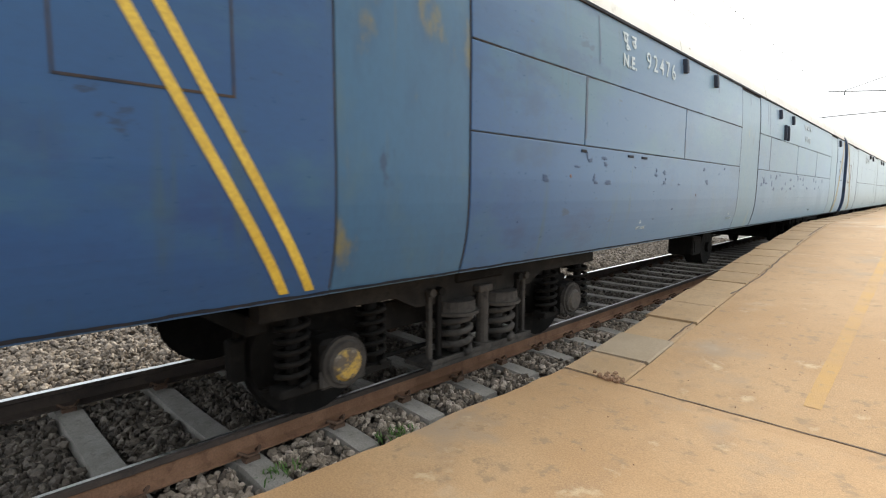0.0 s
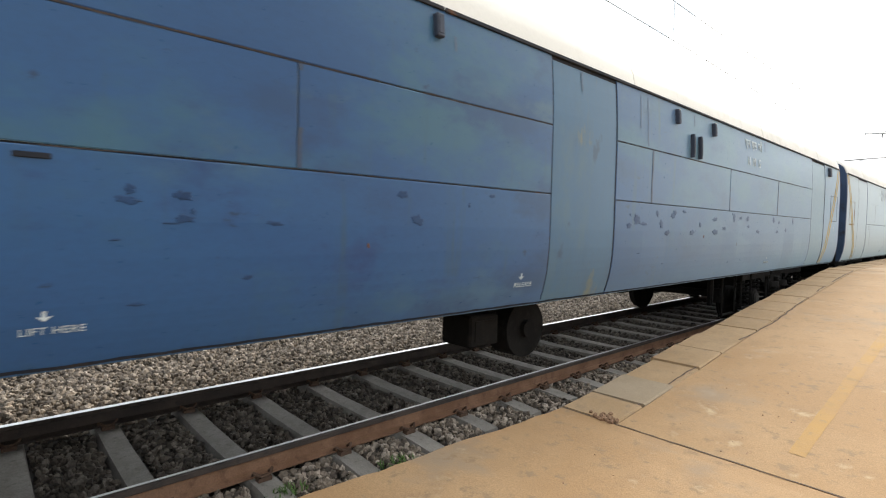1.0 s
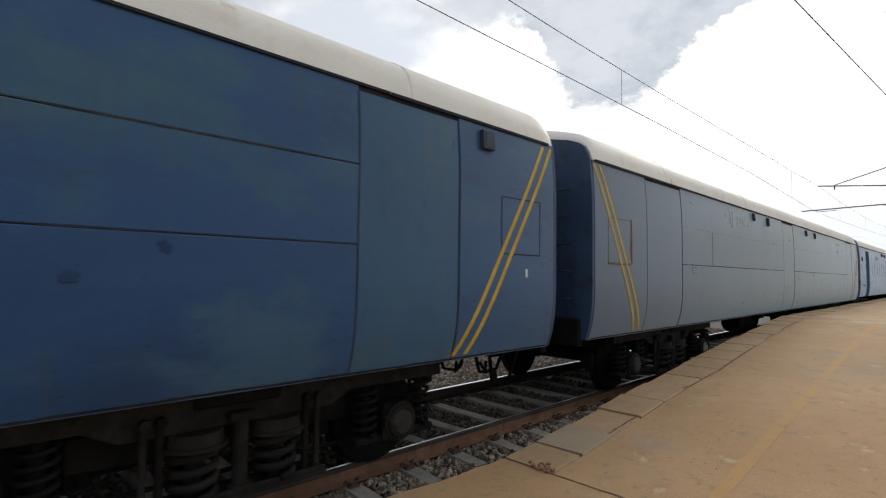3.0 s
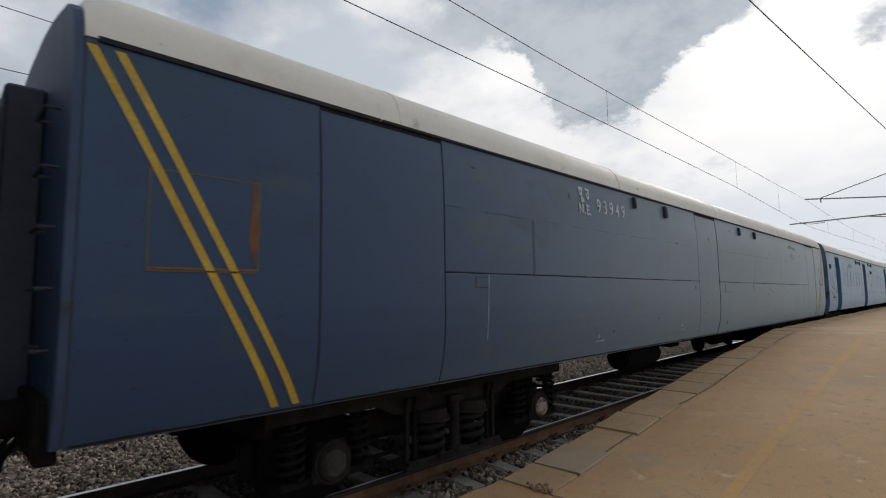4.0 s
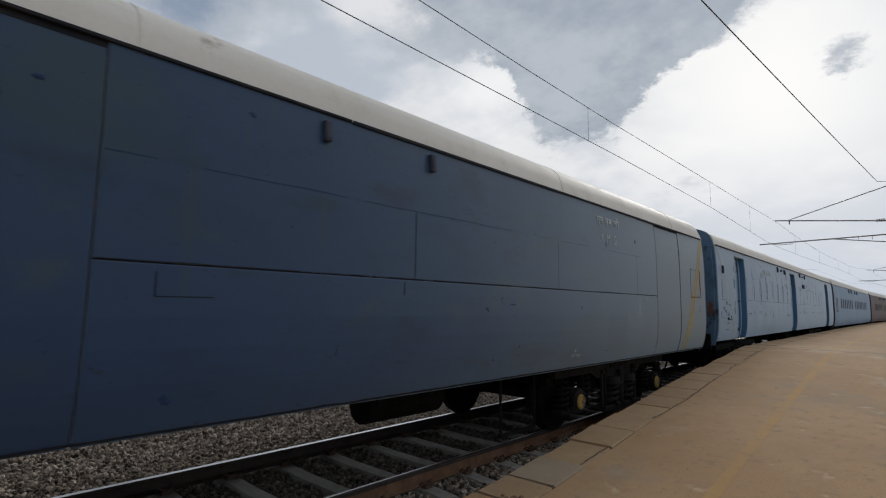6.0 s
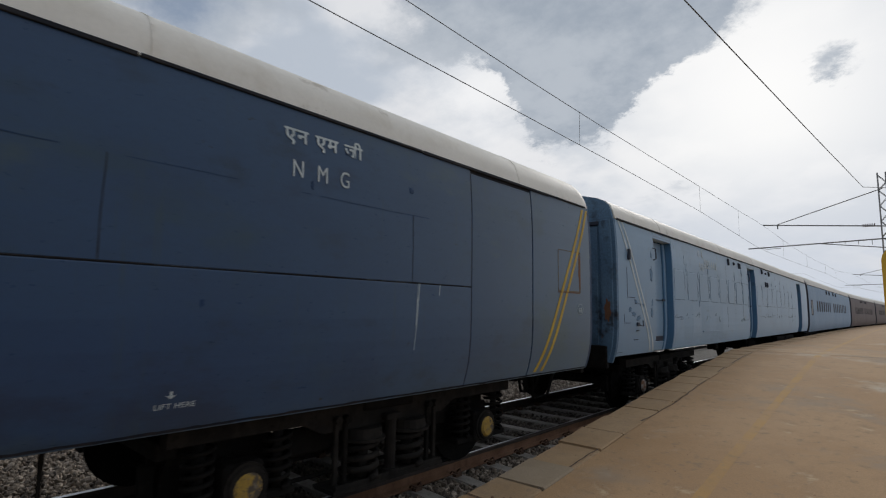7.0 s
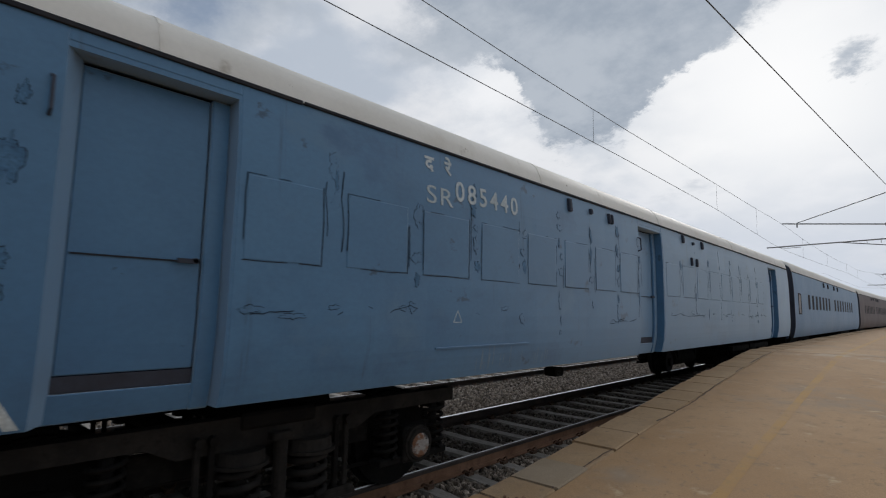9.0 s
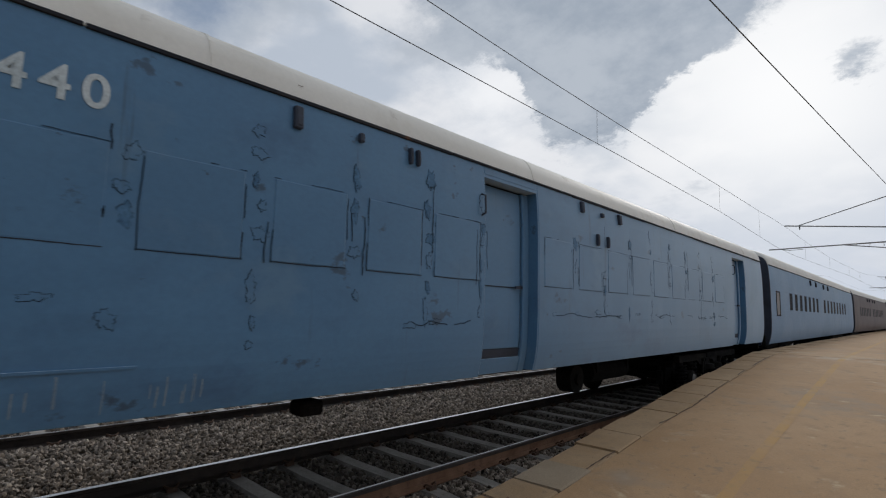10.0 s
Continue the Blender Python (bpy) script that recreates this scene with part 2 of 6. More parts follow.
M["blue_three"] = paint("sky_blue_paint", [(0.0558, 0.154, 0.282), (0.0701, 0.178, 0.311), (0.0506, 0.134, 0.246)], 0.6, 30, 0.36, bump=0.006, stretch=(1, 0.7, 1), vary=0.06, fine=0.12, spec=0.45, dust=0.95, tint=(0.72, 0.85, 0.94),
                        spots=[((0.085, 0.185, 0.30), 0.56, 0.70, 1.1), ((0.045, 0.12, 0.23), 0.58, 0.70, 0.9), ((0.0325, 0.0737, 0.129), 0.64, 0.69, 2.8), ((0.0218, 0.0388, 0.0605), 0.70, 0.73, 7.0), ((0.116, 0.163, 0.21), 0.70, 0.8, 1.2)],
                        streaks=((0.0361, 0.0737, 0.121), 0.60, 0.76, 9.0, 0.6))
M["filler_edge"] = paint("flaked_paint_edge", [(0.010, 0.018, 0.030), (0.028, 0.052, 0.08)], 9, 60, 0.7, bump=0.1, spec=0.15)
M["filler"] = paint("scraped_blue_filler", [(0.052, 0.130, 0.235), (0.074, 0.172, 0.295), (0.034, 0.078, 0.14)], 12, 60, 0.6, bump=0.12, spec=0.25, dust=0.4, tint=(0.70, 0.84, 0.92), spots=[((0.018, 0.034, 0.056), 0.60, 0.66, 16.0)])
M["scrape"] = paint("pale_scrape", [(0.15, 0.22, 0.29), (0.20, 0.27, 0.33)], 9, 60, 0.6, bump=0.03, spec=0.4, dust=0.6, tint=(0.7, 0.84, 0.92))
M["splash"] = paint("splashed_grime", [(0.014, 0.018, 0.028), (0.026, 0.026, 0.030), (0.034, 0.028, 0.024)], 4, 60, 0.8, bump=0.1, spec=0.15)
M["stain"] = paint("brown_run_on_blue", [(0.020, 0.040, 0.085), (0.034, 0.046, 0.070), (0.045, 0.045, 0.050)], 5, 60, 0.5, bump=0.03, spec=0.4, dust=0.3)
M["faded"] = paint("faded_run_on_blue", [(0.028, 0.066, 0.135), (0.045, 0.080, 0.130)], 7, 60, 0.5, bump=0.03, spec=0.5, dust=0.3)
M["chip"] = paint("bare_primer_chip", [(0.009, 0.031, 0.085), (0.014, 0.044, 0.112)], 9, 60, 0.5, bump=0.05, spec=0.2, dust=0.5, tint=(0.62, 0.74, 0.84))
M["blue_four"] = paint("pale_blue_paint", [(0.20, 0.32, 0.47), (0.25, 0.37, 0.51)], 0.6, 30, 0.55, bump=0.05)
M["brown"] = paint("brown_red_paint", [(0.105, 0.08, 0.078), (0.14, 0.11, 0.105)], 0.6, 30, 0.6, bump=0.05)
M["end_dark"] = paint("grimy_dark_paint", [(0.02, 0.025, 0.04), (0.035, 0.045, 0.07)], 1.5, 30, 0.6, bump=0.15)
M["end_navy"] = paint("grimy_navy_end_paint", [(0.022, 0.05, 0.11), (0.03, 0.065, 0.13), (0.016, 0.026, 0.045)], 1.2, 40, 0.6, bump=0.05, spots=[((0.014, 0.016, 0.02), 0.56, 0.68, 1.6)])
M["seam_rust"] = paint("rusty_seam", [(0.028, 0.027, 0.032), (0.058, 0.044, 0.036), (0.018, 0.024, 0.040)], 2.5, 60, 0.8, bump=0.2, spec=0.2)
M["roof"] = paint("cream_roof_paint", [(0.69, 0.66, 0.59), (0.75, 0.72, 0.65), (0.63, 0.59, 0.51)], 0.6, 30, 0.62, bump=0.02, fine=0.06,
                  spots=[((0.45, 0.41, 0.34), 0.62, 0.72, 1.7), ((0.20, 0.16, 0.12), 0.70, 0.72, 6.0)])
M["seam"] = paint("dark_seam", [(0.012, 0.015, 0.022), (0.028, 0.028, 0.032)], 3, 40, 0.7, bump=0.1, spec=0.2, spots=[(RUST, 0.62, 0.7, 3)])
# blacker than soot: the shade under the coaches is put into this colour
M["under"] = paint("sooty_shaded_steel", [(0.006, 0.0055, 0.005), (0.011, 0.010, 0.009), (0.016, 0.014, 0.012)], 3, 60, 0.85, bump=0.3, spec=0.12)
M["dusty"] = paint("dusty_steel", [(0.03, 0.027, 0.024), (0.056, 0.05, 0.044), (0.017, 0.0155, 0.014)], 4, 60, 0.85, bump=0.3, spec=0.2)
M["dim"] = paint("dark_spring_steel", [(0.012, 0.011, 0.010), (0.024, 0.021, 0.018), (0.009, 0.008, 0.007)], 4, 60, 0.85, bump=0.3, spec=0.15)
M["end_blue"] = paint("grimy_blue_end_paint", [(0.085, 0.165, 0.26), (0.11, 0.20, 0.30), (0.05, 0.09, 0.135)], 1.2, 40, 0.6, bump=0.05, spots=[((0.02, 0.024, 0.03), 0.54, 0.66, 1.6), (RUST, 0.68, 0.74, 4.0)])
M["rail_side"] = paint("rusty_rail", [(0.17, 0.085, 0.045), (0.24, 0.13, 0.075), (0.12, 0.06, 0.035)], 3, 80, 0.85, bump=0.35)
M["clip"] = paint("grimy_rail_clip", [(0.075, 0.043, 0.027), (0.11, 0.062, 0.038), (0.04, 0.028, 0.02)], 6, 80, 0.85, bump=0.3)
# dull rail steel; the shade on the far rails' sides is in its colour
M["rail_dark"] = paint("dull_shaded_rail", [(0.035, 0.025, 0.02), (0.06, 0.042, 0.032), (0.025, 0.02, 0.017)], 3, 80, 0.8, bump=0.3)
M["rail_top"] = paint("polished_rail", [(0.55, 0.55, 0.55), (0.65, 0.65, 0.65)], 2, 80, 0.32, metal=1.0, bump=0)
M["sleeper"] = paint("weathered_concrete", [(0.26, 0.24, 0.21), (0.34, 0.31, 0.275), (0.20, 0.18, 0.155)], 5, 90, 0.9, bump=0.4, vary=0.25)
M["ballast"] = paint("ballast_bed", [(0.05, 0.043, 0.038), (0.10, 0.088, 0.076)], 12, 60, 0.95, bump=1.0)
M["platform"] = paint("dusty_platform_concrete", [(0.39, 0.23, 0.106), (0.435, 0.269, 0.134), (0.355, 0.215, 0.108)], 0.8, 90, 0.92, bump=0.35,
                      spots=[((0.32, 0.227, 0.145), 0.54, 0.70, 0.7), ((0.47, 0.369, 0.257), 0.58, 0.72, 0.45), ((0.3, 0.195, 0.106), 0.56, 0.66, 7.0), ((0.5, 0.364, 0.212), 0.60, 0.72, 3.0), ((0.24, 0.137, 0.0838), 0.70, 0.74, 5.0), ((0.2, 0.137, 0.095), 0.70, 0.73, 14.0)])
M["worn_line"] = paint("worn_line_on_concrete", [(0.39, 0.23, 0.106), (0.435, 0.269, 0.134), (0.355, 0.215, 0.108)], 0.8, 90, 0.92, bump=0.35,
                      spots=[((0.32, 0.227, 0.145), 0.54, 0.70, 0.7), ((0.47, 0.369, 0.257), 0.58, 0.72, 0.45), ((0.3, 0.195, 0.106), 0.56, 0.66, 7.0), ((0.5, 0.364, 0.212), 0.60, 0.72, 3.0), ((0.24, 0.137, 0.0838), 0.70, 0.74, 5.0), ((0.2, 0.137, 0.095), 0.70, 0.73, 14.0), ((0.47, 0.269, 0.0792), 0.25, 0.70, 1.3), ((0.36, 0.232, 0.112), 0.58, 0.66, 9.0)])
M["coping"] = paint("worn_coping_stone", [(0.385, 0.248, 0.128), (0.43, 0.286, 0.156), (0.33, 0.222, 0.128)], 2.0, 80, 0.92, bump=0.4, vary=0.10,
                    spots=[((0.26, 0.179, 0.112), 0.60, 0.68, 6.0)])
M["earth"] = paint("dry_earth", [(0.16, 0.13, 0.085), (0.10, 0.11, 0.05), (0.22, 0.17, 0.11)], 0.15, 6, 0.95, bump=0.5)
M["old_cover"] = paint("sooty_cover", [(0.035, 0.03, 0.026), (0.06, 0.05, 0.04), (0.02, 0.018, 0.016)], 6, 60, 0.8, bump=0.3, spots=[((0.32, 0.22, 0.05), 0.66, 0.70, 5)])
M["axle_yellow"] = paint("worn_yellow_cover", [(0.32, 0.20, 0.03), (0.40, 0.26, 0.05), (0.12, 0.09, 0.06)], 7, 50, 0.75, bump=0.2, spots=[((0.07, 0.055, 0.04), 0.48, 0.58, 7), ((0.18, 0.15, 0.11), 0.56, 0.66, 11)])
M["yellow"] = paint("yellow_stripe_paint", [(0.46, 0.30, 0.03), (0.54, 0.37, 0.045)], 3, 50, 0.6, bump=0.05)
M["white"] = paint("white_marking_paint", [(0.42, 0.49, 0.51), (0.54, 0.60, 0.61)], 3, 50, 0.6, bump=0.05)
M["ochre"] = paint("ochre_stained_frame", [(0.13, 0.095, 0.045), (0.17, 0.12, 0.05), (0.07, 0.05, 0.03)], 5, 60, 0.8, bump=0.2)
M["rust"] = paint("brown_rust", [(0.13, 0.06, 0.03), (0.19, 0.09, 0.045)], 5, 60, 0.85, bump=0.3)
M["rust_white"] = paint("worn_white_paint", [(0.24, 0.22, 0.20), (0.36, 0.34, 0.31), (0.12, 0.09, 0.07)], 5, 60, 0.75, bump=0.2, spots=[(RUST, 0.5, 0.6, 7), ((0.03, 0.027, 0.024), 0.55, 0.62, 5)])
M["grey_stone"] = paint("grey_coping_stone", [(0.335, 0.25, 0.16), (0.37, 0.28, 0.185)], 3, 80, 0.92, bump=0.4)
M["clod"] = paint("red_earth", [(0.20, 0.11, 0.06), (0.28, 0.165, 0.095)], 9, 60, 0.95, bump=0.4)
M["crack"] = paint("dark_joint_dirt", [(0.09, 0.055, 0.035), (0.14, 0.09, 0.055)], 9, 60, 0.95, bump=0.4)
M["weed"] = paint("weed_green", [(0.05, 0.11, 0.02), (0.09, 0.16, 0.035)], 4, 30, 0.7, bump=0)
M["leaf"] = paint("leaf_green", [(0.022, 0.05, 0.012), (0.045, 0.08, 0.02)], 0.8, 6, 0.6, bump=0)
M["bark"] = paint("bark", [(0.09, 0.065, 0.045), (0.14, 0.10, 0.07)], 4, 30, 0.9, bump=0.4)
M["board_yellow"] = paint("sign_yellow", [(0.62, 0.36, 0.02), (0.68, 0.42, 0.04)], 2, 40, 0.5, bump=0.03)
M["shed_blue"] = paint("blue_roof_sheet", [(0.10, 0.20, 0.45), (0.14, 0.25, 0.5)], 0.5, 20, 0.5, bump=0.03)
M["whitewash"] = paint("whitewash", [(0.6, 0.58, 0.54), (0.7, 0.68, 0.64)], 1.0, 20, 0.9, bump=0.1)
M["wire"] = paint("dark_cable", [(0.05, 0.05, 0.05), (0.08, 0.08, 0.08)], 3, 50, 0.6, bump=0)
M["galv"] = paint("galvanised_steel", [(0.22, 0.22, 0.22), (0.3, 0.3, 0.3)], 3, 50, 0.5, metal=0.6, bump=0.05)


def stone_material(name, tones):
    m = paint(name, tones, 9, 90, 0.9, bump=0.4)
    n, l = m.node_tree.nodes, m.node_tree.links
    b = n["Principled BSDF"]
    src = b.inputs["Base Color"].links[0].from_socket
    geo = n.new("ShaderNodeNewGeometry")
    ramp = n.new("ShaderNodeValToRGB")
    ramp.color_ramp.elements[0].color = (0.35, 0.31, 0.28, 1)
    ramp.color_ramp.elements[1].color = (1.7, 1.6, 1.5, 1)
    mid = ramp.color_ramp.elements.new(0.55)
    mid.color = (0.9, 0.80, 0.70, 1)
    l.new(geo.outputs["Random Per Island"], ramp.inputs[0])
    mx = n.new("ShaderNodeMix")
    mx.data_type, mx.blend_type = "RGBA", "MULTIPLY"
    mx.inputs[0].default_value = 1.0
    l.new(src, mx.inputs[6])
    l.new(ramp.outputs[0], mx.inputs[7])
    l.new(mx.outputs[2], b.inputs["Base Color"])
    return m


M["stone"] = stone_material("crushed_granite", [(0.20, 0.178, 0.155), (0.33, 0.295, 0.255), (0.14, 0.124, 0.108)])
# darker copy of the granite, with the train's shadow painted into the tones
M["shaded_stone"] = stone_material("train_shaded_granite", [(0.095, 0.085, 0.076), (0.15, 0.135, 0.118), (0.065, 0.058, 0.052)])


# ---------------------------------------------------------------- builders
def link(name, bm, material, parent=None, label="", smooth=False):
    me = bpy.data.meshes.new(name)
    bmesh.ops.recalc_face_normals(bm, faces=bm.faces[:])
    bm.to_mesh(me)
    bm.free()
    if smooth:
        me.shade_smooth()
    for m in material if isinstance(material, (list, tuple)) else [material]:
        me.materials.append(m)
    ob = new(name, me)
    ob.parent = parent
    if label:
        tagged(ob, label)
    return ob


def part(name, bm, material, parent, label="", smooth=False):
    return link(name, bm, material, parent, label, smooth)


def thing(name, m, label, category, group="", kind=""):
    e = new(name)
    e.matrix_world = m
    e.empty_display_size = 0.2
    return tagged(e, label, category, group, kind)


def box(bm, x0, x1, y0, y1, z0, z1, bevel=0.0):
    r = bmesh.ops.create_cube(bm, size=1.0, matrix=Matrix.Translation(((x0 + x1) / 2, (y0 + y1) / 2, (z0 + z1) / 2))
                              @ Matrix.Diagonal((x1 - x0, y1 - y0, z1 - z0, 1)))
    if bevel:
        edges = list({e for v in r["verts"] for e in v.link_edges})
        bmesh.ops.bevel(bm, geom=edges, offset=bevel, segments=1, affect="EDGES")
    return bm


def cube(*a, bevel=0.0):
    return box(bmesh.new(), *a, bevel=bevel)


def rod(bm, a, b, r, n=8, r2=None):
    a, b = Vector(a), Vector(b)
    d = b - a
    m = Matrix.Translation((a + b) / 2) @ d.to_track_quat("Z", "Y").to_matrix().to_4x4()
    bmesh.ops.create_cone(bm, cap_ends=True, segments=n, radius1=r, radius2=r if r2 is None else r2, depth=d.length, matrix=m)
    return bm


def tube(bm, pts, r, n=6):
    """A round bar through the points."""
    rings = []
    pts = [Vector(q) for q in pts]
    for i, q in enumerate(pts):
        d = (pts[min(i + 1, len(pts) - 1)] - pts[max(i - 1, 0)]).normalized()
        u = d.orthogonal().normalized() if i == 0 else (last - d * last.dot(d)).normalized()
        last = u
        v = d.cross(u)
        rings.append([bm.verts.new(q + r * (math.cos(k * math.tau / n) * u + math.sin(k * math.tau / n) * v)) for k in range(n)])
    for a, b in zip(rings, rings[1:]):
        for k in range(n):
            bm.faces.new((a[k], a[(k + 1) % n], b[(k + 1) % n], b[k]))
    bm.faces.new(rings[0][::-1])
    bm.faces.new(rings[-1])
    return bm


def sweep(bm, section, ys, at=None, cap=True):
    """A section of (x, z) points drawn along y; at(y) shifts it by x, z."""
    rings = []
    for y in ys:
        dx, dz = at(y) if at else (0, 0)
        rings.append([bm.verts.new((x + dx, y, z + dz)) for x, z in section])
    k = len(section)
    for a, b in zip(rings, rings[1:]):
        for i in range(k):
            bm.faces.new((a[i], a[(i + 1) % k], b[(i + 1) % k], b[i]))
    if cap:
        bm.faces.new(rings[0][::-1])
        bm.faces.new(rings[-1])
    return bm


# ---------------------------------------------------------------- track line
HALF = 1.62
TRACK_X = -3.305 - HALF
BEND_Y, BEND_R = 30.0, 900.0


def track(y):
    return TRACK_X + (max(0.0, y - BEND_Y) ** 2) / (2 * BEND_R)


def bend(y):
    return track(y) - TRACK_X


YS = [-30, -15, -8, -4, 0, 4, 8, 12, 16, 20, 25, 30] + [30 + 6 * i for i in range(1, 41)]
# ---------------------------------------------------------------- ground, track, platform
bm = bmesh.new()
vs = [bm.verts.new(c) for c in ((-2500, -2500, -0.62), (2500, -2500, -0.62), (2500, 2500, -0.62), (-2500, 2500, -0.62))]
bm.faces.new(vs)
tagged(link("ground", bm, M["earth"]), "dry earth and scrub beyond the tracks", "ground", kind="structure")

bm = bmesh.new()
sweep(bm, [(-14.5, -0.60), (-13.0, -0.24), (-3.2, -0.24), (-2.9, -0.6)], YS, lambda y: (bend(y), 0))
tagged(link("ballast_bed", bm, M["ballast"]), "bed of grey-brown crushed stone ballast under both tracks", "ballast", kind="structure")

HEAD = [(-0.034, 0), (0.034, 0), (0.036, -0.03), (0.010, -0.045), (-0.010, -0.045), (-0.036, -0.03)]
WEB = [(0.010, -0.045), (0.009, -0.125), (-0.009, -0.125), (-0.010, -0.045)]
FOOT = [(0.009, -0.125), (0.068, -0.145), (0.068, -0.156), (-0.068, -0.156), (-0.068, -0.145), (-0.009, -0.125)]


def rail(x, label, side, band):
    """A flat-bottomed rail; band gives the edges of the strip that the wheels polish."""
    e = tagged(new("rail"), label, "rail", "rails of the tracks")
    at = lambda y: (x + bend(y), 0)
    head = part("rail_head", sweep(bmesh.new(), HEAD, YS, at), M["rail_dark"], e, "dark dull rail head")
    part("rail_web", sweep(bmesh.new(), WEB, YS, at), M[side], e)
    part("rail_foot", sweep(bmesh.new(), FOOT, YS, at), M[side], e)
    part("running_band", sweep(bmesh.new(), [(band[0], -0.002), (band[1], -0.002), (band[1], 0.0015), (band[0], 0.0015)], YS, at), M["rail_top"], head, "polished running band")


RAIL_X = TRACK_X - 0.085
TRACK2_X = TRACK_X - 4.55
for x, side, inner in ((RAIL_X + 0.874, "rail_side", -1), (RAIL_X - 0.874, "rail_dark", 1), (TRACK2_X + 0.874, "rail_dark", -1), (TRACK2_X - 0.874, "rail_dark", 1)):
    rail(x, "rusty steel rail with a polished running surface" if side == "rail_side" else "dark steel rail with side shade in its colour and a polished running surface", side,
         (-0.030, -0.004) if inner < 0 else (-0.030, 0.032))


def sleeper(x, y):
    e = thing("sleeper", pose(x, y, 0), "grey concrete sleeper bedded in ballast", "sleeper", "concrete sleepers")
    bm = bmesh.new()
    sec = [(-0.125, -0.33), (0.125, -0.33), (0.085, -0.165), (-0.085, -0.165)]
    prof = [(-1.375, -0.02), (-1.1, 0.0), (-0.6, 0.0), (-0.3, -0.010), (0.3, -0.010), (0.6, 0.0), (1.1, 0.0), (1.375, -0.02)]
    rings = [[bm.verts.new((px, sy, sz + (dz if sz > -0.3 else 0))) for sy, sz in sec] for px, dz in prof]
    for a, b in zip(rings, rings[1:]):
        for i in range(4):
            bm.faces.new((a[i], a[(i + 1) % 4], b[(i + 1) % 4], b[i]))
    bm.faces.new(rings[0][::-1])
    bm.faces.new(rings[-1])
    part("beam", bm, M["sleeper"], e)
    for rx in (-0.874, 0.874):
        for side in (-1, 1):
            bm = bmesh.new()
            box(bm, rx + side * 0.115 - 0.03, rx + side * 0.115 + 0.03, -0.05, 0.05, -0.17, -0.135)
            tube(bm, [(rx + side * 0.06, -0.06, -0.135), (rx + side * 0.10, -0.07, -0.10), (rx + side * 0.145, -0.03, -0.12),
                      (rx + side * 0.145, 0.03, -0.12), (rx + side * 0.10, 0.07, -0.10), (rx + side * 0.06, 0.06, -0.135)], 0.011, 5)
            part("rail_clip", bm, M["clip"], e, "rusty sprung rail clip")
    return e


SLEEPER_Y0, SLEEPER_PITCH = 2.14, 0.667
base_sleeper = sleeper(RAIL_X, SLEEPER_Y0)
for i in range(-11, 66):
    if i:
        y = SLEEPER_Y0 + SLEEPER_PITCH * i
        copy_thing(base_sleeper, pose(RAIL_X + bend(y), y, 0))
for i in range(-16, 34):
    y = 0.30 + 0.667 * i
    copy_thing(base_sleeper, pose(TRACK2_X + bend(y), y, 0))

# platform: a low slab, then a ramp up to the full height
RAMP = [(-12, 0.10), (1, 0.075), (3.9, 0.02), (4.6, 0.075), (5.15, 0.13), (5.8, 0.19), (6.5, 0.265), (7.4, 0.34), (8.5, 0.44), (9.8, 0.555),
        (11.45, 0.69), (13.4, 0.845), (14.5, 0.90), (260, 0.90)]
EDGE = [(-12, -3.25), (1, -3.25), (4, -3.22), (8, -3.25), (30, -3.25)]


def top(y):
    return float(np.interp(y, [r[0] for r in RAMP], [r[1] for r in RAMP]))


def edge(y):
    return float(np.interp(y, [r[0] for r in EDGE], [r[1] for r in EDGE])) + bend(y)


def slab(name, ys, left, right, drop, label, material, lift=0.0, wave=0.0, parent=None):
    """A slab between two lines along y that follows the ramp; lines are functions of y."""
    bm = bmesh.new()
    rows = []
    for y in ys:
        l, r = left(y), right(y)
        xs = [l + (r - l) * k / 6 for k in range(7)]
        xs[0] += wave * (noise.noise((y * 1.7, 0, 3)) + 0.5 * noise.noise((y * 6, 1, 3)))
        t = [bm.verts.new((x, y, top(y) + lift )) for x in xs]
        t = [bm.verts.new((xs[0] + 0.012, y, top(y) + lift - 0.02))] + t
        rows.append([bm.verts.new((xs[0] + 0.012, y, top(y) + lift - drop))] + t + [bm.verts.new((r, y, top(y) + lift - drop))])
    for a, b in zip(rows, rows[1:]):
        for i in range(len(a) - 1):
            bm.faces.new((a[i], a[i + 1], b[i + 1], b[i]))
    bm.faces.new(rows[0])
    bm.faces.new(rows[-1][::-1])
    ob = link(name, bm, material, parent)
    return tagged(ob, label, "platform", kind="structure") if not parent else ob


def fine(a, b, step):
    n = max(2, int((b - a) / step) + 1)
    return [a + (b - a) * i / (n - 1) for i in range(n)]


COPE = 0.54
slab("platform", fine(-12, 3.975, 0.12), lambda y: edge(y), lambda y: 14, 1.2, "low end of a dusty tan concrete platform", M["platform"], wave=0.035)
slab("platform_ramp", fine(3.995, 14.48, 0.3), lambda y: edge(y) + COPE + 0.012, lambda y: 14, 1.5, "tan concrete platform ramp with dust and cracks", M["platform"])
slab("platform_far", fine(14.50, 200, 4), lambda y: edge(y) + COPE + 0.01, lambda y: 14 + bend(y), 1.8, "tan concrete platform at full height", M["platform"])
slab("platform_wall", fine(3.995, 200, 1.0), lambda y: edge(y) + 0.03, lambda y: edge(y) + COPE, 1.7, "stone retaining wall under the platform edge", M["coping"], lift=-0.09)
# ---------------------------------------------------------------- train
GUT = 3.262
ROOF = [(GUT, 1.590), (3.40, 1.560), (3.52, 1.512), (3.60, 1.44), (3.68, 1.30), (3.77, 1.02), (3.85, 0.70), (3.90, 0.35), (3.915, 0.0)]


def ring(pts):
    return [(w, z) for z, w in pts] + [(-w, z) for z, w in pts[::-1] if w > 0]


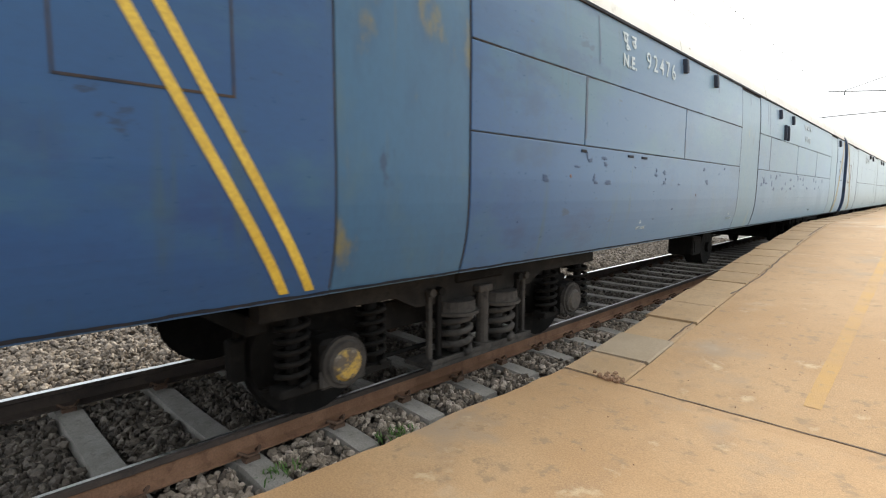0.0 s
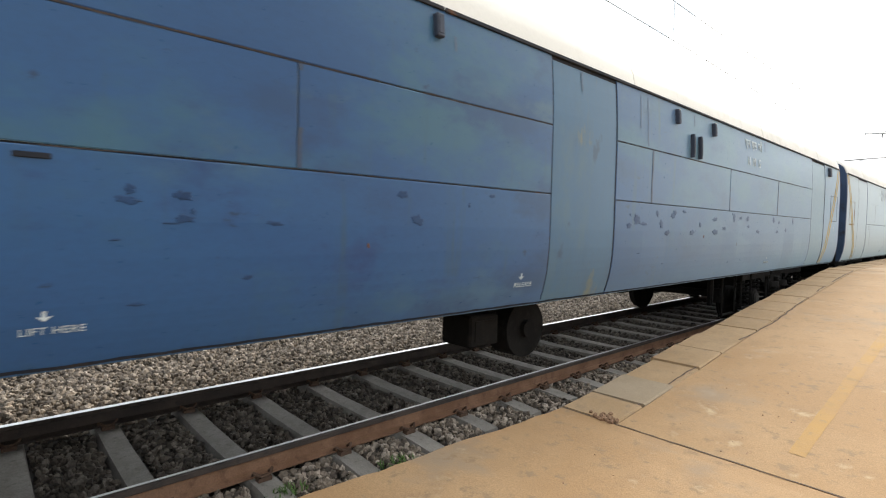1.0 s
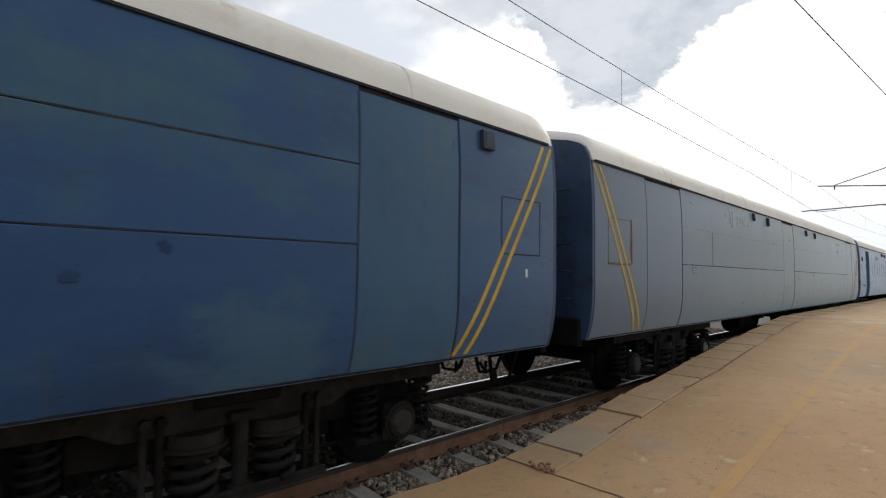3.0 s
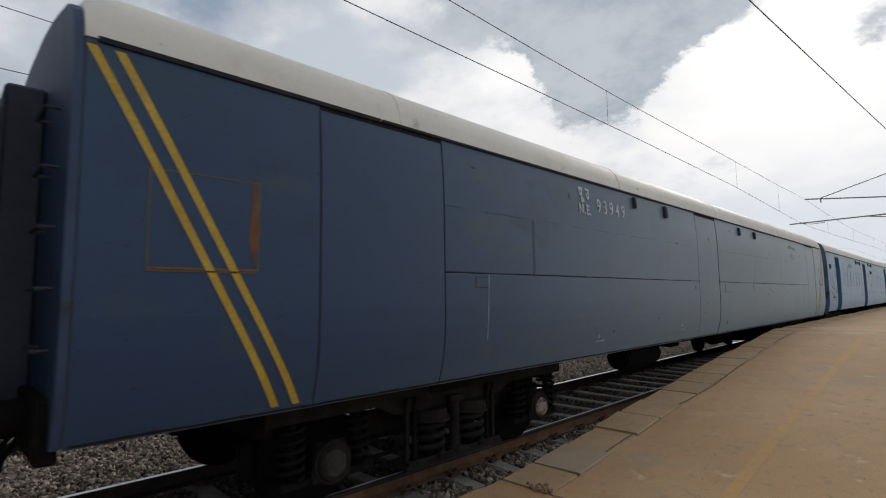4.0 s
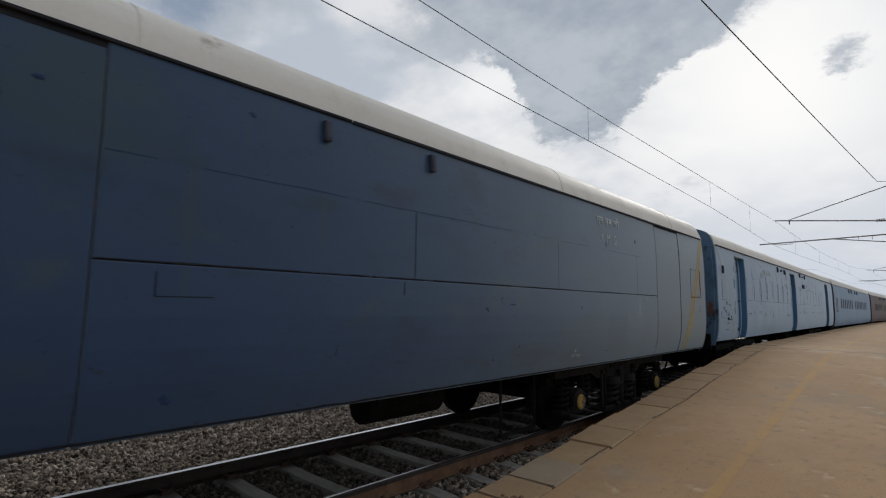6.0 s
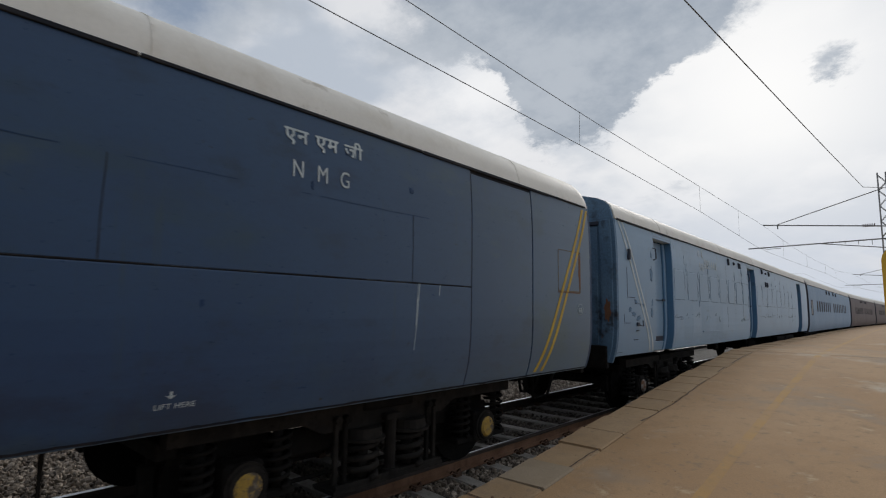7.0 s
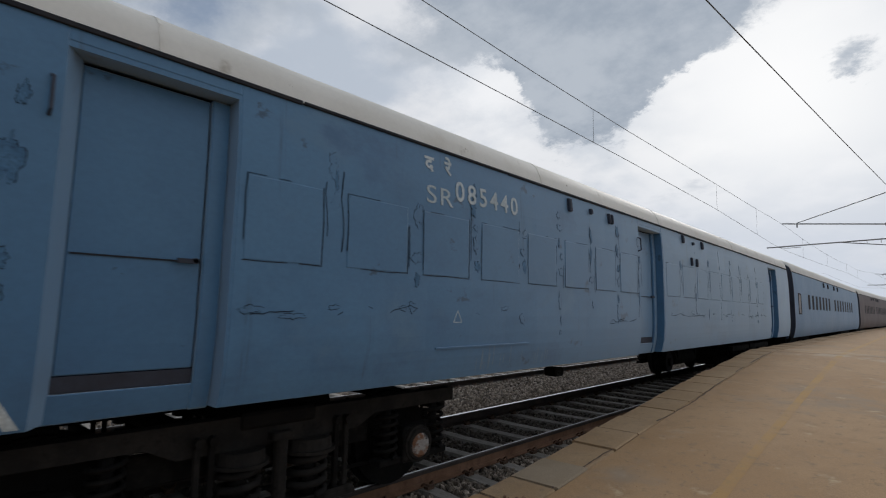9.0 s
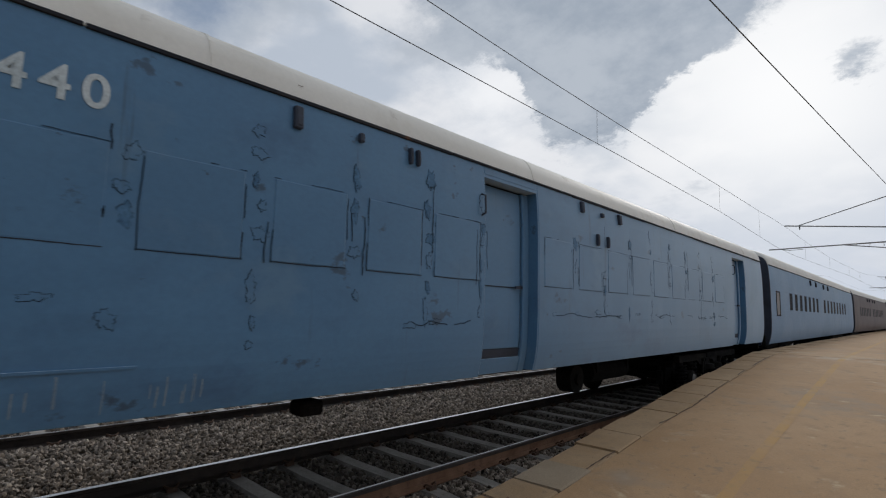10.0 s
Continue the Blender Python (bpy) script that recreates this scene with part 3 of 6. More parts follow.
def inset(z):
    """How far the side stands back at height z: a turn-under at the foot, a slight lean above."""
    return 0.15 * max(0.0, 1.68 - z) ** 2 + 0.24 * max(0.0, 1.36 - z) ** 2 + 0.075 * max(0.0, z - 2.55) ** 2


CUTS = (1.04, 1.09, 1.15, 1.22, 1.29, 1.37, 1.50, 1.68, 2.55, 2.75, 2.92, 3.08, 3.2)


def follow_side(e):
    """Bends everything fixed to the platform side to the curve of the body."""
    done = set()
    for ob in e.children_recursive:
        me = ob.data
        if me is None or me.name in done or ob.name.startswith(("roof", "rain", "gutter", "wheel")):
            continue
        co = np.array([v.co for v in me.vertices])
        if len(co) == 0 or co[:, 0].min() < HALF - 0.36 or co[:, 2].min() < 0.97 or co[:, 2].max() > GUT + 0.05:
            continue
        done.add(me.name)
        bm = bmesh.new()
        bm.from_mesh(me)
        for z in CUTS:
            if co[:, 2].min() < z - 0.004 and co[:, 2].max() > z + 0.004 and co[:, 2].max() - co[:, 2].min() > 0.12:
                bmesh.ops.bisect_plane(bm, geom=bm.verts[:] + bm.edges[:] + bm.faces[:], dist=1e-5, plane_co=(0, 0, z), plane_no=(0, 0, 1))
        for v in bm.verts:
            v.co.x -= inset(v.co.z)
        bm.to_mesh(me)
        bm.free()


def on_side(out=0.0):
    """Maps drawing coordinates (along the coach, up) on to the side that faces the platform."""
    return Matrix(((0, 0, 1, HALF + out), (1, 0, 0, 0), (0, 1, 0, 0), (0, 0, 0, 1)))


def plate(bm, u0, u1, z0, z1, x0=-0.012, x1=0.0, bow=0.0):
    """A steel sheet on the platform side, with a rounded rim and a slight bow."""
    r = 0.006
    ring0 = [(u0, z0), (u1, z0), (u1, z1), (u0, z1)]
    ring1 = [(u0 + r, z0 + r), (u1 - r, z0 + r), (u1 - r, z1 - r), (u0 + r, z1 - r)]
    nu, nz = max(1, int((u1 - u0) / 0.6)), max(1, int((z1 - z0) / 0.4))
    back = [bm.verts.new((HALF + x0, u, z)) for u, z in ring0]
    rim = [bm.verts.new((HALF + x1 - 0.003, u, z)) for u, z in ring0]
    for i in range(4):
        bm.faces.new((back[i], back[(i + 1) % 4], rim[(i + 1) % 4], rim[i]))
    (a0, b0), (a1, b1) = ring1[0], ring1[2]
    grid = [[bm.verts.new((HALF + x1 + bow * noise.noise((a0 * 3 + i * 1.3, j * 1.7, z0 * 9)) * (0 < i < nu and 0 < j < nz),
                           a0 + (a1 - a0) * i / nu, b0 + (b1 - b0) * j / nz)) for j in range(nz + 1)] for i in range(nu + 1)]
    for i in range(nu):
        for j in range(nz):
            bm.faces.new((grid[i][j], grid[i + 1][j], grid[i + 1][j + 1], grid[i][j + 1]))
    low, high = [g[0] for g in grid], [g[-1] for g in grid]
    bm.faces.new([rim[0], rim[1]] + low[::-1])
    bm.faces.new([rim[2], rim[3]] + high)
    bm.faces.new([rim[1], rim[2]] + grid[-1][::-1])
    bm.faces.new([rim[3], rim[0]] + grid[0])
    return bm


def band(bm, a, b, width, x=0.004):
    """A thin painted band from a to b (along, up) on the side."""
    du = width / 2
    vs = [bm.verts.new((HALF + x, u, z)) for u, z in ((a[0] - du, a[1]), (a[0] + du, a[1]), (b[0] + du, b[1]), (b[0] - du, b[1]))]
    vb = [bm.verts.new((HALF + x - 0.003, v.co.y, v.co.z)) for v in vs]
    bm.faces.new(vs)
    for i in range(4):
        bm.faces.new((vs[i], vb[i], vb[(i + 1) % 4], vs[(i + 1) % 4]))
    return bm


def lettering(name, text, u0, u1, z0, z1, material, parent, label="white painted lettering", out=0.005, bold=0.0, spread=1.15):
    """Lettering stretched into the box u0..u1 along, z0..z1 up."""
    ob = writing(name, text, 0, 0, 0.2, material, parent, label, spread, 1.0, out, bold)
    co = np.array([v.co for v in ob.data.vertices])
    lo, hi = co.min(0), co.max(0)
    for v in ob.data.vertices:
        v.co.y = u0 + (v.co.y - lo[1]) / (hi[1] - lo[1]) * (u1 - u0)
        v.co.z = z0 + (v.co.z - lo[2]) / (hi[2] - lo[2]) * (z1 - z0)
    return ob


def writing(name, text, u, z, size, material, parent, label="", spread=1.0, squash=1.0, out=0.005, bold=0.0):
    cu = bpy.data.curves.new(name, "FONT")
    cu.body, cu.size, cu.extrude, cu.space_character = text, size, 0.0015, spread
    cu.offset = bold
    tmp = bpy.data.objects.new(name, cu)
    scene.collection.objects.link(tmp)
    bpy.context.view_layer.update()
    me = bpy.data.meshes.new_from_object(tmp.evaluated_get(bpy.context.evaluated_depsgraph_get()))
    bpy.data.objects.remove(tmp)
    me.transform(on_side(out) @ Matrix.Translation((u, z, 0)) @ Matrix.Diagonal((squash, 1, 1, 1)))
    me.materials.clear()
    me.materials.append(material)
    me.name = name
    ob = new(name, me)
    ob.parent = parent
    return tagged(ob, label) if label else ob


def arrow_mark(parent, u, z, words, scale=1.0):
    """A small down arrow with a line of lettering under it."""
    bm = bmesh.new()
    for pts in (((-0.012, 0.12), (0.012, 0.12), (0.012, 0.075), (-0.012, 0.075)), ((-0.05, 0.085), (-0.012, 0.075), (0.012, 0.075), (0.05, 0.085), (0, 0.045))):
        bm.faces.new([bm.verts.new((HALF + 0.005, u + a * scale, z + b * scale)) for a, b in pts])
    part("arrow_mark", bm, M["white"], parent, "white painted down arrow")
    writing("marking", words, u - 0.025 * len(words) * 0.62 * scale, z - 0.03, 0.075 * scale, M["white"], parent, "white stencilled lettering", 1.05, 1.1)


def spring(bm, x, y, z0, z1, r, turns, wire):
    n = int(turns * 10)
    tube(bm, [(x + r * math.cos(k * math.tau / 10), y + r * math.sin(k * math.tau / 10), z0 + (z1 - z0) * k / n) for k in range(n + 1)], wire, 5)
    rod(bm, (x, y, z0 - 0.01), (x, y, z1 + 0.01), r * 0.42, 10)
    return bm


WHEEL_R = 0.4575


def bogie(e, yc, covers, grime="dim"):
    """A four-wheel bogie at yc along the coach: frame, springs, axle boxes, wheelsets."""
    b = part("bogie", cube(-1.3, 1.3, yc - 0.32, yc + 0.32, 0.83, 0.95, bevel=0.02), M["under"], e, "sooty steel four-wheel bogie, darkened in colour for the shade under the coach")
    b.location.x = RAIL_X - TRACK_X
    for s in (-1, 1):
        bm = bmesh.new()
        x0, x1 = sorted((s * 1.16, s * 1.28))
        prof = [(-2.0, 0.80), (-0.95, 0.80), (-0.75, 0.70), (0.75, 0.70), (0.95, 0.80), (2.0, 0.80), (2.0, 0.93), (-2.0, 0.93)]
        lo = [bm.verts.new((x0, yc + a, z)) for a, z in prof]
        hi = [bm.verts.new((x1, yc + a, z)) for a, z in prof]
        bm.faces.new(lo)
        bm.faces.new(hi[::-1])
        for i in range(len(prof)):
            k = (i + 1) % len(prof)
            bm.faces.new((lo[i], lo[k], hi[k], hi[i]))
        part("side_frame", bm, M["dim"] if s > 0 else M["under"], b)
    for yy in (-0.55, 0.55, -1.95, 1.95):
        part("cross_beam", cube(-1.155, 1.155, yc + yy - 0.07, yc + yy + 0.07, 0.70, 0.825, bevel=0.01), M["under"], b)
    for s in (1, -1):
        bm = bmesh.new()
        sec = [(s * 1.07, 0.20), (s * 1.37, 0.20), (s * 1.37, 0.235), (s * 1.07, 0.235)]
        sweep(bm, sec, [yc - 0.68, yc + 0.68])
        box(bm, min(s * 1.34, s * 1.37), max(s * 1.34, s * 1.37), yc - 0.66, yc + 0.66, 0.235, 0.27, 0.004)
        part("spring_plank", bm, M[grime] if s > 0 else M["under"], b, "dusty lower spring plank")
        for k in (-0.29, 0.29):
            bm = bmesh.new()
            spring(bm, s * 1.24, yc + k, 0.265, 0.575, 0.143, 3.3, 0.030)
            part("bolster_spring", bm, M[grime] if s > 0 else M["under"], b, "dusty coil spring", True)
            bm = bmesh.new()
            rod(bm, (s * 1.24, yc + k, 0.59), (s * 1.24, yc + k, 0.615), 0.215, 20)
            rod(bm, (s * 1.24, yc + k, 0.615), (s * 1.24, yc + k, 0.70), 0.19, 20, 0.18)
            box(bm, min(s * 1.07, s * 1.27), max(s * 1.07, s * 1.27), yc + k - 0.16, yc + k + 0.16, 0.69, 0.74, 0.01)
            part("spring_cap", bm, M[grime] if s > 0 else M["under"], b, "dusty round spring cap")
        bm = bmesh.new()
        rod(bm, (s * 1.31, yc, 0.24), (s * 1.31, yc, 0.76), 0.055, 12)
        rod(bm, (s * 1.31, yc, 0.24), (s * 1.31, yc, 0.29), 0.085, 12)
        box(bm, min(s * 1.24, s * 1.36), max(s * 1.24, s * 1.36), yc - 0.09, yc + 0.09, 0.73, 0.79, 0.01)
        part("damper", bm, M[grime] if s > 0 else M["under"], b, "vertical damper")
        for k in (-0.62, 0.62, -0.52, 0.52):
            bm = bmesh.new()
            box(bm, min(s * 1.27, s * 1.31), max(s * 1.27, s * 1.31), yc + k - 0.022, yc + k + 0.022, 0.22, 0.80, 0.006)
            rod(bm, (s * 1.24, yc + k, 0.80), (s * 1.34, yc + k, 0.80), 0.035, 8)
            rod(bm, (s * 1.24, yc + k, 0.24), (s * 1.35, yc + k, 0.24), 0.035, 8)
            part("hanger", bm, M[grime] if s > 0 and abs(k) > 0.6 else M["under"], b, "swing hanger link")
    sets = []
    for i, a in enumerate((-1.448, 1.448)):
        y = yc + a
        bm = bmesh.new()
        rod(bm, (-1.25, 0, 0), (1.25, 0, 0), 0.075, 12)
        for s in (-1, 1):
            x = s * 0.838
            rod(bm, (x + s * 0.02, 0, 0), (x + s * 0.115, 0, 0), WHEEL_R, 28)
            rod(bm, (x - s * 0.012, 0, 0), (x + s * 0.02, 0, 0), WHEEL_R + 0.028, 28)
            rod(bm, (x + s * 0.115, 0, 0), (x + s * 0.15, 0, 0), 0.14, 14)
            for q in range(4):
                c = Vector((x + s * 0.117, 0.27 * math.cos(q * math.pi / 2), 0.27 * math.sin(q * math.pi / 2)))
                rod(bm, c, c + Vector((s * 0.012, 0, 0)), 0.035, 8)
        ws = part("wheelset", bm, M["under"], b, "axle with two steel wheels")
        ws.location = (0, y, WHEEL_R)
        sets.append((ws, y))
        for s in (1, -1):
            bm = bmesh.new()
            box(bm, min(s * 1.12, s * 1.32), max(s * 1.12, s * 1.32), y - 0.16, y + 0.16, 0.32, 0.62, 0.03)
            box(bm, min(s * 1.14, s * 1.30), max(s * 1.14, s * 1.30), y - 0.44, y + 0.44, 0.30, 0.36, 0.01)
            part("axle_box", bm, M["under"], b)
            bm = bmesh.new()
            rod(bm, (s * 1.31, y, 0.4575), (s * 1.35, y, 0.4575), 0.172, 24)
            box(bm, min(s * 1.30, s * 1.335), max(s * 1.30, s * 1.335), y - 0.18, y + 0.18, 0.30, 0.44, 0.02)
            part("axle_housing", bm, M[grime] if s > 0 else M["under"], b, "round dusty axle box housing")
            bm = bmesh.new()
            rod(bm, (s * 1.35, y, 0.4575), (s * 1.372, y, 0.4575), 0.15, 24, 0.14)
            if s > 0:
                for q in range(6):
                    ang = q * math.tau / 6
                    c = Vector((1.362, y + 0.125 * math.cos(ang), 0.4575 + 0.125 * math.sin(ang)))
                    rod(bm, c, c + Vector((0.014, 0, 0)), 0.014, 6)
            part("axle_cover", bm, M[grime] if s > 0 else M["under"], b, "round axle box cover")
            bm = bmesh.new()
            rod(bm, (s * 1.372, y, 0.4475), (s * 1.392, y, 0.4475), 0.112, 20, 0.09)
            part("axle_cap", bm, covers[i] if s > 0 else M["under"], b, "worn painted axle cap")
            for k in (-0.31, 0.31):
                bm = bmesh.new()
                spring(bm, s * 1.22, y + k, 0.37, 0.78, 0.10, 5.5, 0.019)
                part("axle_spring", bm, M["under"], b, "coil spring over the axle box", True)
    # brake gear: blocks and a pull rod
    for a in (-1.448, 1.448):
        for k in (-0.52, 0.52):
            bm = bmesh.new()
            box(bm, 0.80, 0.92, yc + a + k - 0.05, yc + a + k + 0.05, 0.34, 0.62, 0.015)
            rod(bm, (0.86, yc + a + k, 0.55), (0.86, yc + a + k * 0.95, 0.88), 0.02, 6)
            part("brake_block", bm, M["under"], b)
    # added dark beams and panel that fill the bright gaps behind the springs
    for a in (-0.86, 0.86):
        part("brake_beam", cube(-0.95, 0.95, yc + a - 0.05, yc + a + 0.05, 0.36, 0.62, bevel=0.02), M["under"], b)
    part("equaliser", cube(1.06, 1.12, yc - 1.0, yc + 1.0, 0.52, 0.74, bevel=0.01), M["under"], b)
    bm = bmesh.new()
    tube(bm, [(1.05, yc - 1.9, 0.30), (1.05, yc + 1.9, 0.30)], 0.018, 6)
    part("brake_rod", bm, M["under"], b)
    return sets


def end_wall(e, length, front, spec, skin, rise=0.70):
    """The end of a coach with its gangway or doors, buffers and pipes. front: the end that leads."""
    s, y = (-1, 0.0) if front else (1, length)
    bm = bmesh.new()
    pts = [(-1.54, 0.99)] + [(HALF - 0.004 - inset(z), z) for z in (0.99, *CUTS)] + [(w - 0.02, GUT + (z - GUT) * rise) for z, w in ROOF[:-1]] + [(-(w - 0.02), GUT + (z - GUT) * rise) for z, w in ROOF[-2::-1]] + [(-(HALF - 0.004 - inset(z)), z) for z in CUTS[::-1]]
    a = [bm.verts.new((x, y + s * 0.002, z)) for x, z in pts]
    c = [bm.verts.new((x, y + s * 0.05, z)) for x, z in pts]
    bm.faces.new(c)
    for i in range(len(pts)):
        k = (i + 1) % len(pts)
        bm.faces.new((a[i], a[k], c[k], c[i]))
    w = part("end_wall", bm, skin, e)
    yo = y + s * 0.05
    if spec == 3 and front:
        # two pairs of end doors with locking bars
        for x0, x1 in ((-1.30, -0.66), (-0.64, -0.01), (0.01, 0.64), (0.66, 1.30)):
            part("end_door", cube(x0, x1, *sorted((yo, yo + s * 0.02)), 1.12, 3.16, bevel=0.006), M["end_blue"], w, "grimy blue end door leaf")
        for x in (-0.95, -0.32, 0.32, 0.95):
            bm = bmesh.new()
            tube(bm, [(x, yo + s * 0.05, 1.15), (x, yo + s * 0.05, 3.14)], 0.016, 6)
            for z in (1.4, 2.2, 2.95):
                box(bm, x - 0.22, x + 0.10, *sorted((yo + s * 0.02, yo + s * 0.06)), z - 0.02, z + 0.02)
                box(bm, x - 0.05, x + 0.05, *sorted((yo + s * 0.02, yo + s * 0.10)), z - 0.05, z + 0.06, 0.01)
            part("lock_bar", bm, M["end_dark"], w, "dark steel locking bar with lugs")
        bm = bmesh.new()
        box(bm, -1.34, 1.34, *sorted((yo, yo + s * 0.05)), 3.17, 3.23, 0.005)
        part("door_head", bm, M["end_dark"], w)
        for sx in (-1, 1):
            part("corner_post", cube(*sorted((sx * 1.36, sx * 1.56)), *sorted((yo, yo + s * 0.03)), 1.0, 3.25, bevel=0.008), skin, w)
    else:
        bm = bmesh.new()
        for x in (-0.62, 0.62):
            box(bm, x - 0.07, x + 0.07, *sorted((yo, yo + s * 0.22)), 1.0, 3.1, 0.02)
        box(bm, -0.69, 0.69, *sorted((yo, yo + s * 0.22)), 3.05, 3.2, 0.02)
        part("gangway_frame", bm, M["end_dark"], w, "dark steel gangway frame")
        part("gangway_door", cube(-0.5, 0.5, *sorted((yo, yo + s * 0.03)), 1.05, 3.0, bevel=0.01), M["end_dark"], w)
        for z in (1.5, 1.85, 2.2, 2.55, 2.9):
            bm = bmesh.new()
            tube(bm, [(0.95, yo, z), (0.95, yo + s * 0.07, z), (1.30, yo + s * 0.07, z), (1.30, yo, z)], 0.012, 5)
            part("rung", bm, M["end_dark"], w)
    # buffer beam, buffers, coupler, hoses
    part("buffer_beam", cube(-1.45, 1.45, *sorted((yo - s * 0.05, yo + s * 0.06)), 0.90, 1.25, bevel=0.015), M["under"], e)
    for sx in (-1, 1):
        bm = bmesh.new()
        rod(bm, (sx * 0.98, yo, 1.10), (sx * 0.98, yo + s * 0.30, 1.10), 0.11, 14)
        rod(bm, (sx * 0.98, yo + s * 0.24, 1.10), (sx * 0.98, yo + s * 0.40, 1.10), 0.085, 14)
        rod(bm, (sx * 0.98, yo + s * 0.40, 1.10), (sx * 0.98, yo + s * 0.425, 1.10), 0.24, 24)
        part("buffer", bm, M["under"], e, "round sprung buffer")
    bm = bmesh.new()
    box(bm, -0.12, 0.12, *sorted((yo, yo + s * 0.42)), 0.98, 1.2, 0.03)
    part("coupler", bm, M["under"], e)
    for sx, hang in ((0.55, 0.42), (0.30, 0.50), (-0.45, 0.45)):
        bm = bmesh.new()
        tube(bm, [(sx, yo, 0.95), (sx, yo + s * 0.10, 0.78), (sx * 0.9, yo + s * 0.22, hang), (sx * 0.75, yo + s * 0.40, hang - 0.04), (sx * 0.6, yo + s * 0.46, hang + 0.1)], 0.024, 6)
        part("brake_hose", bm, M["under"], e, "black rubber brake hose")


def roof_and_frame(e, length, vents=6, up=0.0, rise=1.0, dome=0.72):
    bm = bmesh.new()
    arch = [(GUT + (z - GUT) * rise, w) for z, w in ROOF]
    sec = ring(arch)
    # the ends round off downwards where the roof is domed
    steps = [(0.0, dome), (0.04, 1 - (1 - dome) * 0.52), (0.10, 1 - (1 - dome) * 0.2), (0.2, 1.0)]
    rings = []
    for y, f in steps + [(length - y, f) for y, f in steps[::-1]]:
        rings.append([bm.verts.new((w, y, GUT + (z - GUT) * f)) for w, z in sec])
    for p0, p1 in zip(rings, rings[1:]):
        for i in range(len(sec)):
            k = (i + 1) % len(sec)
            bm.faces.new((p0[i], p0[k], p1[k], p1[i]))
    bm.faces.new(rings[0][::-1])
    bm.faces.new(rings[-1])
    rf = part("roof", bm, M["roof"], e, "cream painted arched roof", True)
    rf.data.set_sharp_from_angle(angle=radians(50))
    # dark strips that draw the shadow line below the overhanging roof rim
    u = 0.06
    while u < length - 0.2:
        ln = min(random.uniform(1.6, 3.4), length - 0.06 - u)
        dz = random.uniform(-0.007, 0.007)
        part("gutter_strip", cube(1.54, 1.60, u, u + ln - 0.012, GUT - 0.012 + dz, GUT + 0.016, bevel=0.004), M["seam"], e, "dark strip drawn as the shadow line below the roof rim")
        u += ln
    for k in range(5):
        y = 1.9 + (length - 3.8) * k / 4 + random.uniform(-0.5, 0.5)
        bm = bmesh.new()
        sweep(bm, [(w + 0.004, z + 0.003) for z, w in arch[:7]] + [(w - 0.01, z - 0.01) for z, w in arch[6::-1]], [y - 0.012, y + 0.012])
        part("roof_joint", bm, M["roof"], rf, "raised joint strip across the roof")
    # flaked paint and rust along the lower rim
    for k in range(26):
        u, ln, h = random.uniform(0.2, length - 0.6), random.uniform(0.03, 0.28), random.uniform(0.006, 0.022)
        bm = bmesh.new()
        n = 6
        low = [bm.verts.new((1.592, u + ln * i / n, GUT + 0.004)) for i in range(n + 1)]
        high = [bm.verts.new((1.5935 - 0.2 * q, u + ln * i / n, GUT + 0.005 + q)) for i in range(n + 1) for q in (h * (0.25 + 0.75 * random.random()) * (0 < i < n),)]
        for i in range(n):
            bm.faces.new((low[i], low[i + 1], high[i + 1], high[i]))
        part("rim_rust", bm, M["seam_rust"], rf, "flaked rusty patch on the rim of the roof")
    bm = bmesh.new()
    for k in range(vents):
        y = 1.8 + (length - 3.6) * k / (vents - 1)
        rod(bm, (0.45, y, arch[7][0] - 0.05), (0.45, y, arch[7][0] + 0.06), 0.14, 12, 0.10)
    part("roof_vents", bm, M["roof"], e)
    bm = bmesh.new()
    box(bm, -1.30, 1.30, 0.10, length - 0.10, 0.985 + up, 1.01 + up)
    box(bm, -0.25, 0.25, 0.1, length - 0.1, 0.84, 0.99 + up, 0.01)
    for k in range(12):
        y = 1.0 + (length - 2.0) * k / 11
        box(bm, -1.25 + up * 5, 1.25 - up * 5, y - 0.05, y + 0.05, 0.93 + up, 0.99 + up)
    part("underframe", bm, M["under"], e, "sooty steel underframe, darkened in colour for the shade under the coach")


def under_boxes(e, length, gear):
    for name, u0, u1, x0, x1, z0, z1, label in gear:
        bm = bmesh.new()
        if name == "air_tank":
            rod(bm, ((x0 + x1) / 2, u0, (z0 + z1) / 2), ((x0 + x1) / 2, u1, (z0 + z1) / 2), (z1 - z0) / 2, 18)
            for u in (u0 + 0.1, u1 - 0.1):
                box(bm, x0, x1, u - 0.03, u + 0.03, (z0 + z1) / 2, 0.95)
        elif name == "flywheel":
            rod(bm, (x0, (u0 + u1) / 2, (z0 + z1) / 2), (x1, (u0 + u1) / 2, (z0 + z1) / 2), (z1 - z0) / 2, 26)
            rod(bm, (x1, (u0 + u1) / 2, (z0 + z1) / 2), (x1 + 0.05, (u0 + u1) / 2, (z0 + z1) / 2), 0.09, 12)
            box(bm, x0, x0 + 0.06, u0, u1, (z0 + z1) / 2, 0.95)
        elif name == "step_frame":
            tube(bm, [(x1, u0, 0.95), (x1, u0, z0), (x1, u1, z0), (x1, u1, 0.95)], 0.018, 5)
            box(bm, x1 - 0.05, x1, u0, u1, z0 - 0.02, z0 + 0.01)
        else:
            box(bm, x0, x1, u0, u1, z0, z1, 0.02)
            box(bm, x0 + 0.1, x0 + 0.16, u0 + 0.05, u1 - 0.05, z1, 0.95)
            box(bm, x1 - 0.01, x1 + 0.008, u0 + 0.06, u1 - 0.06, z0 + 0.05, z1 - 0.05)
        part(name, bm, M["under"], e, label)


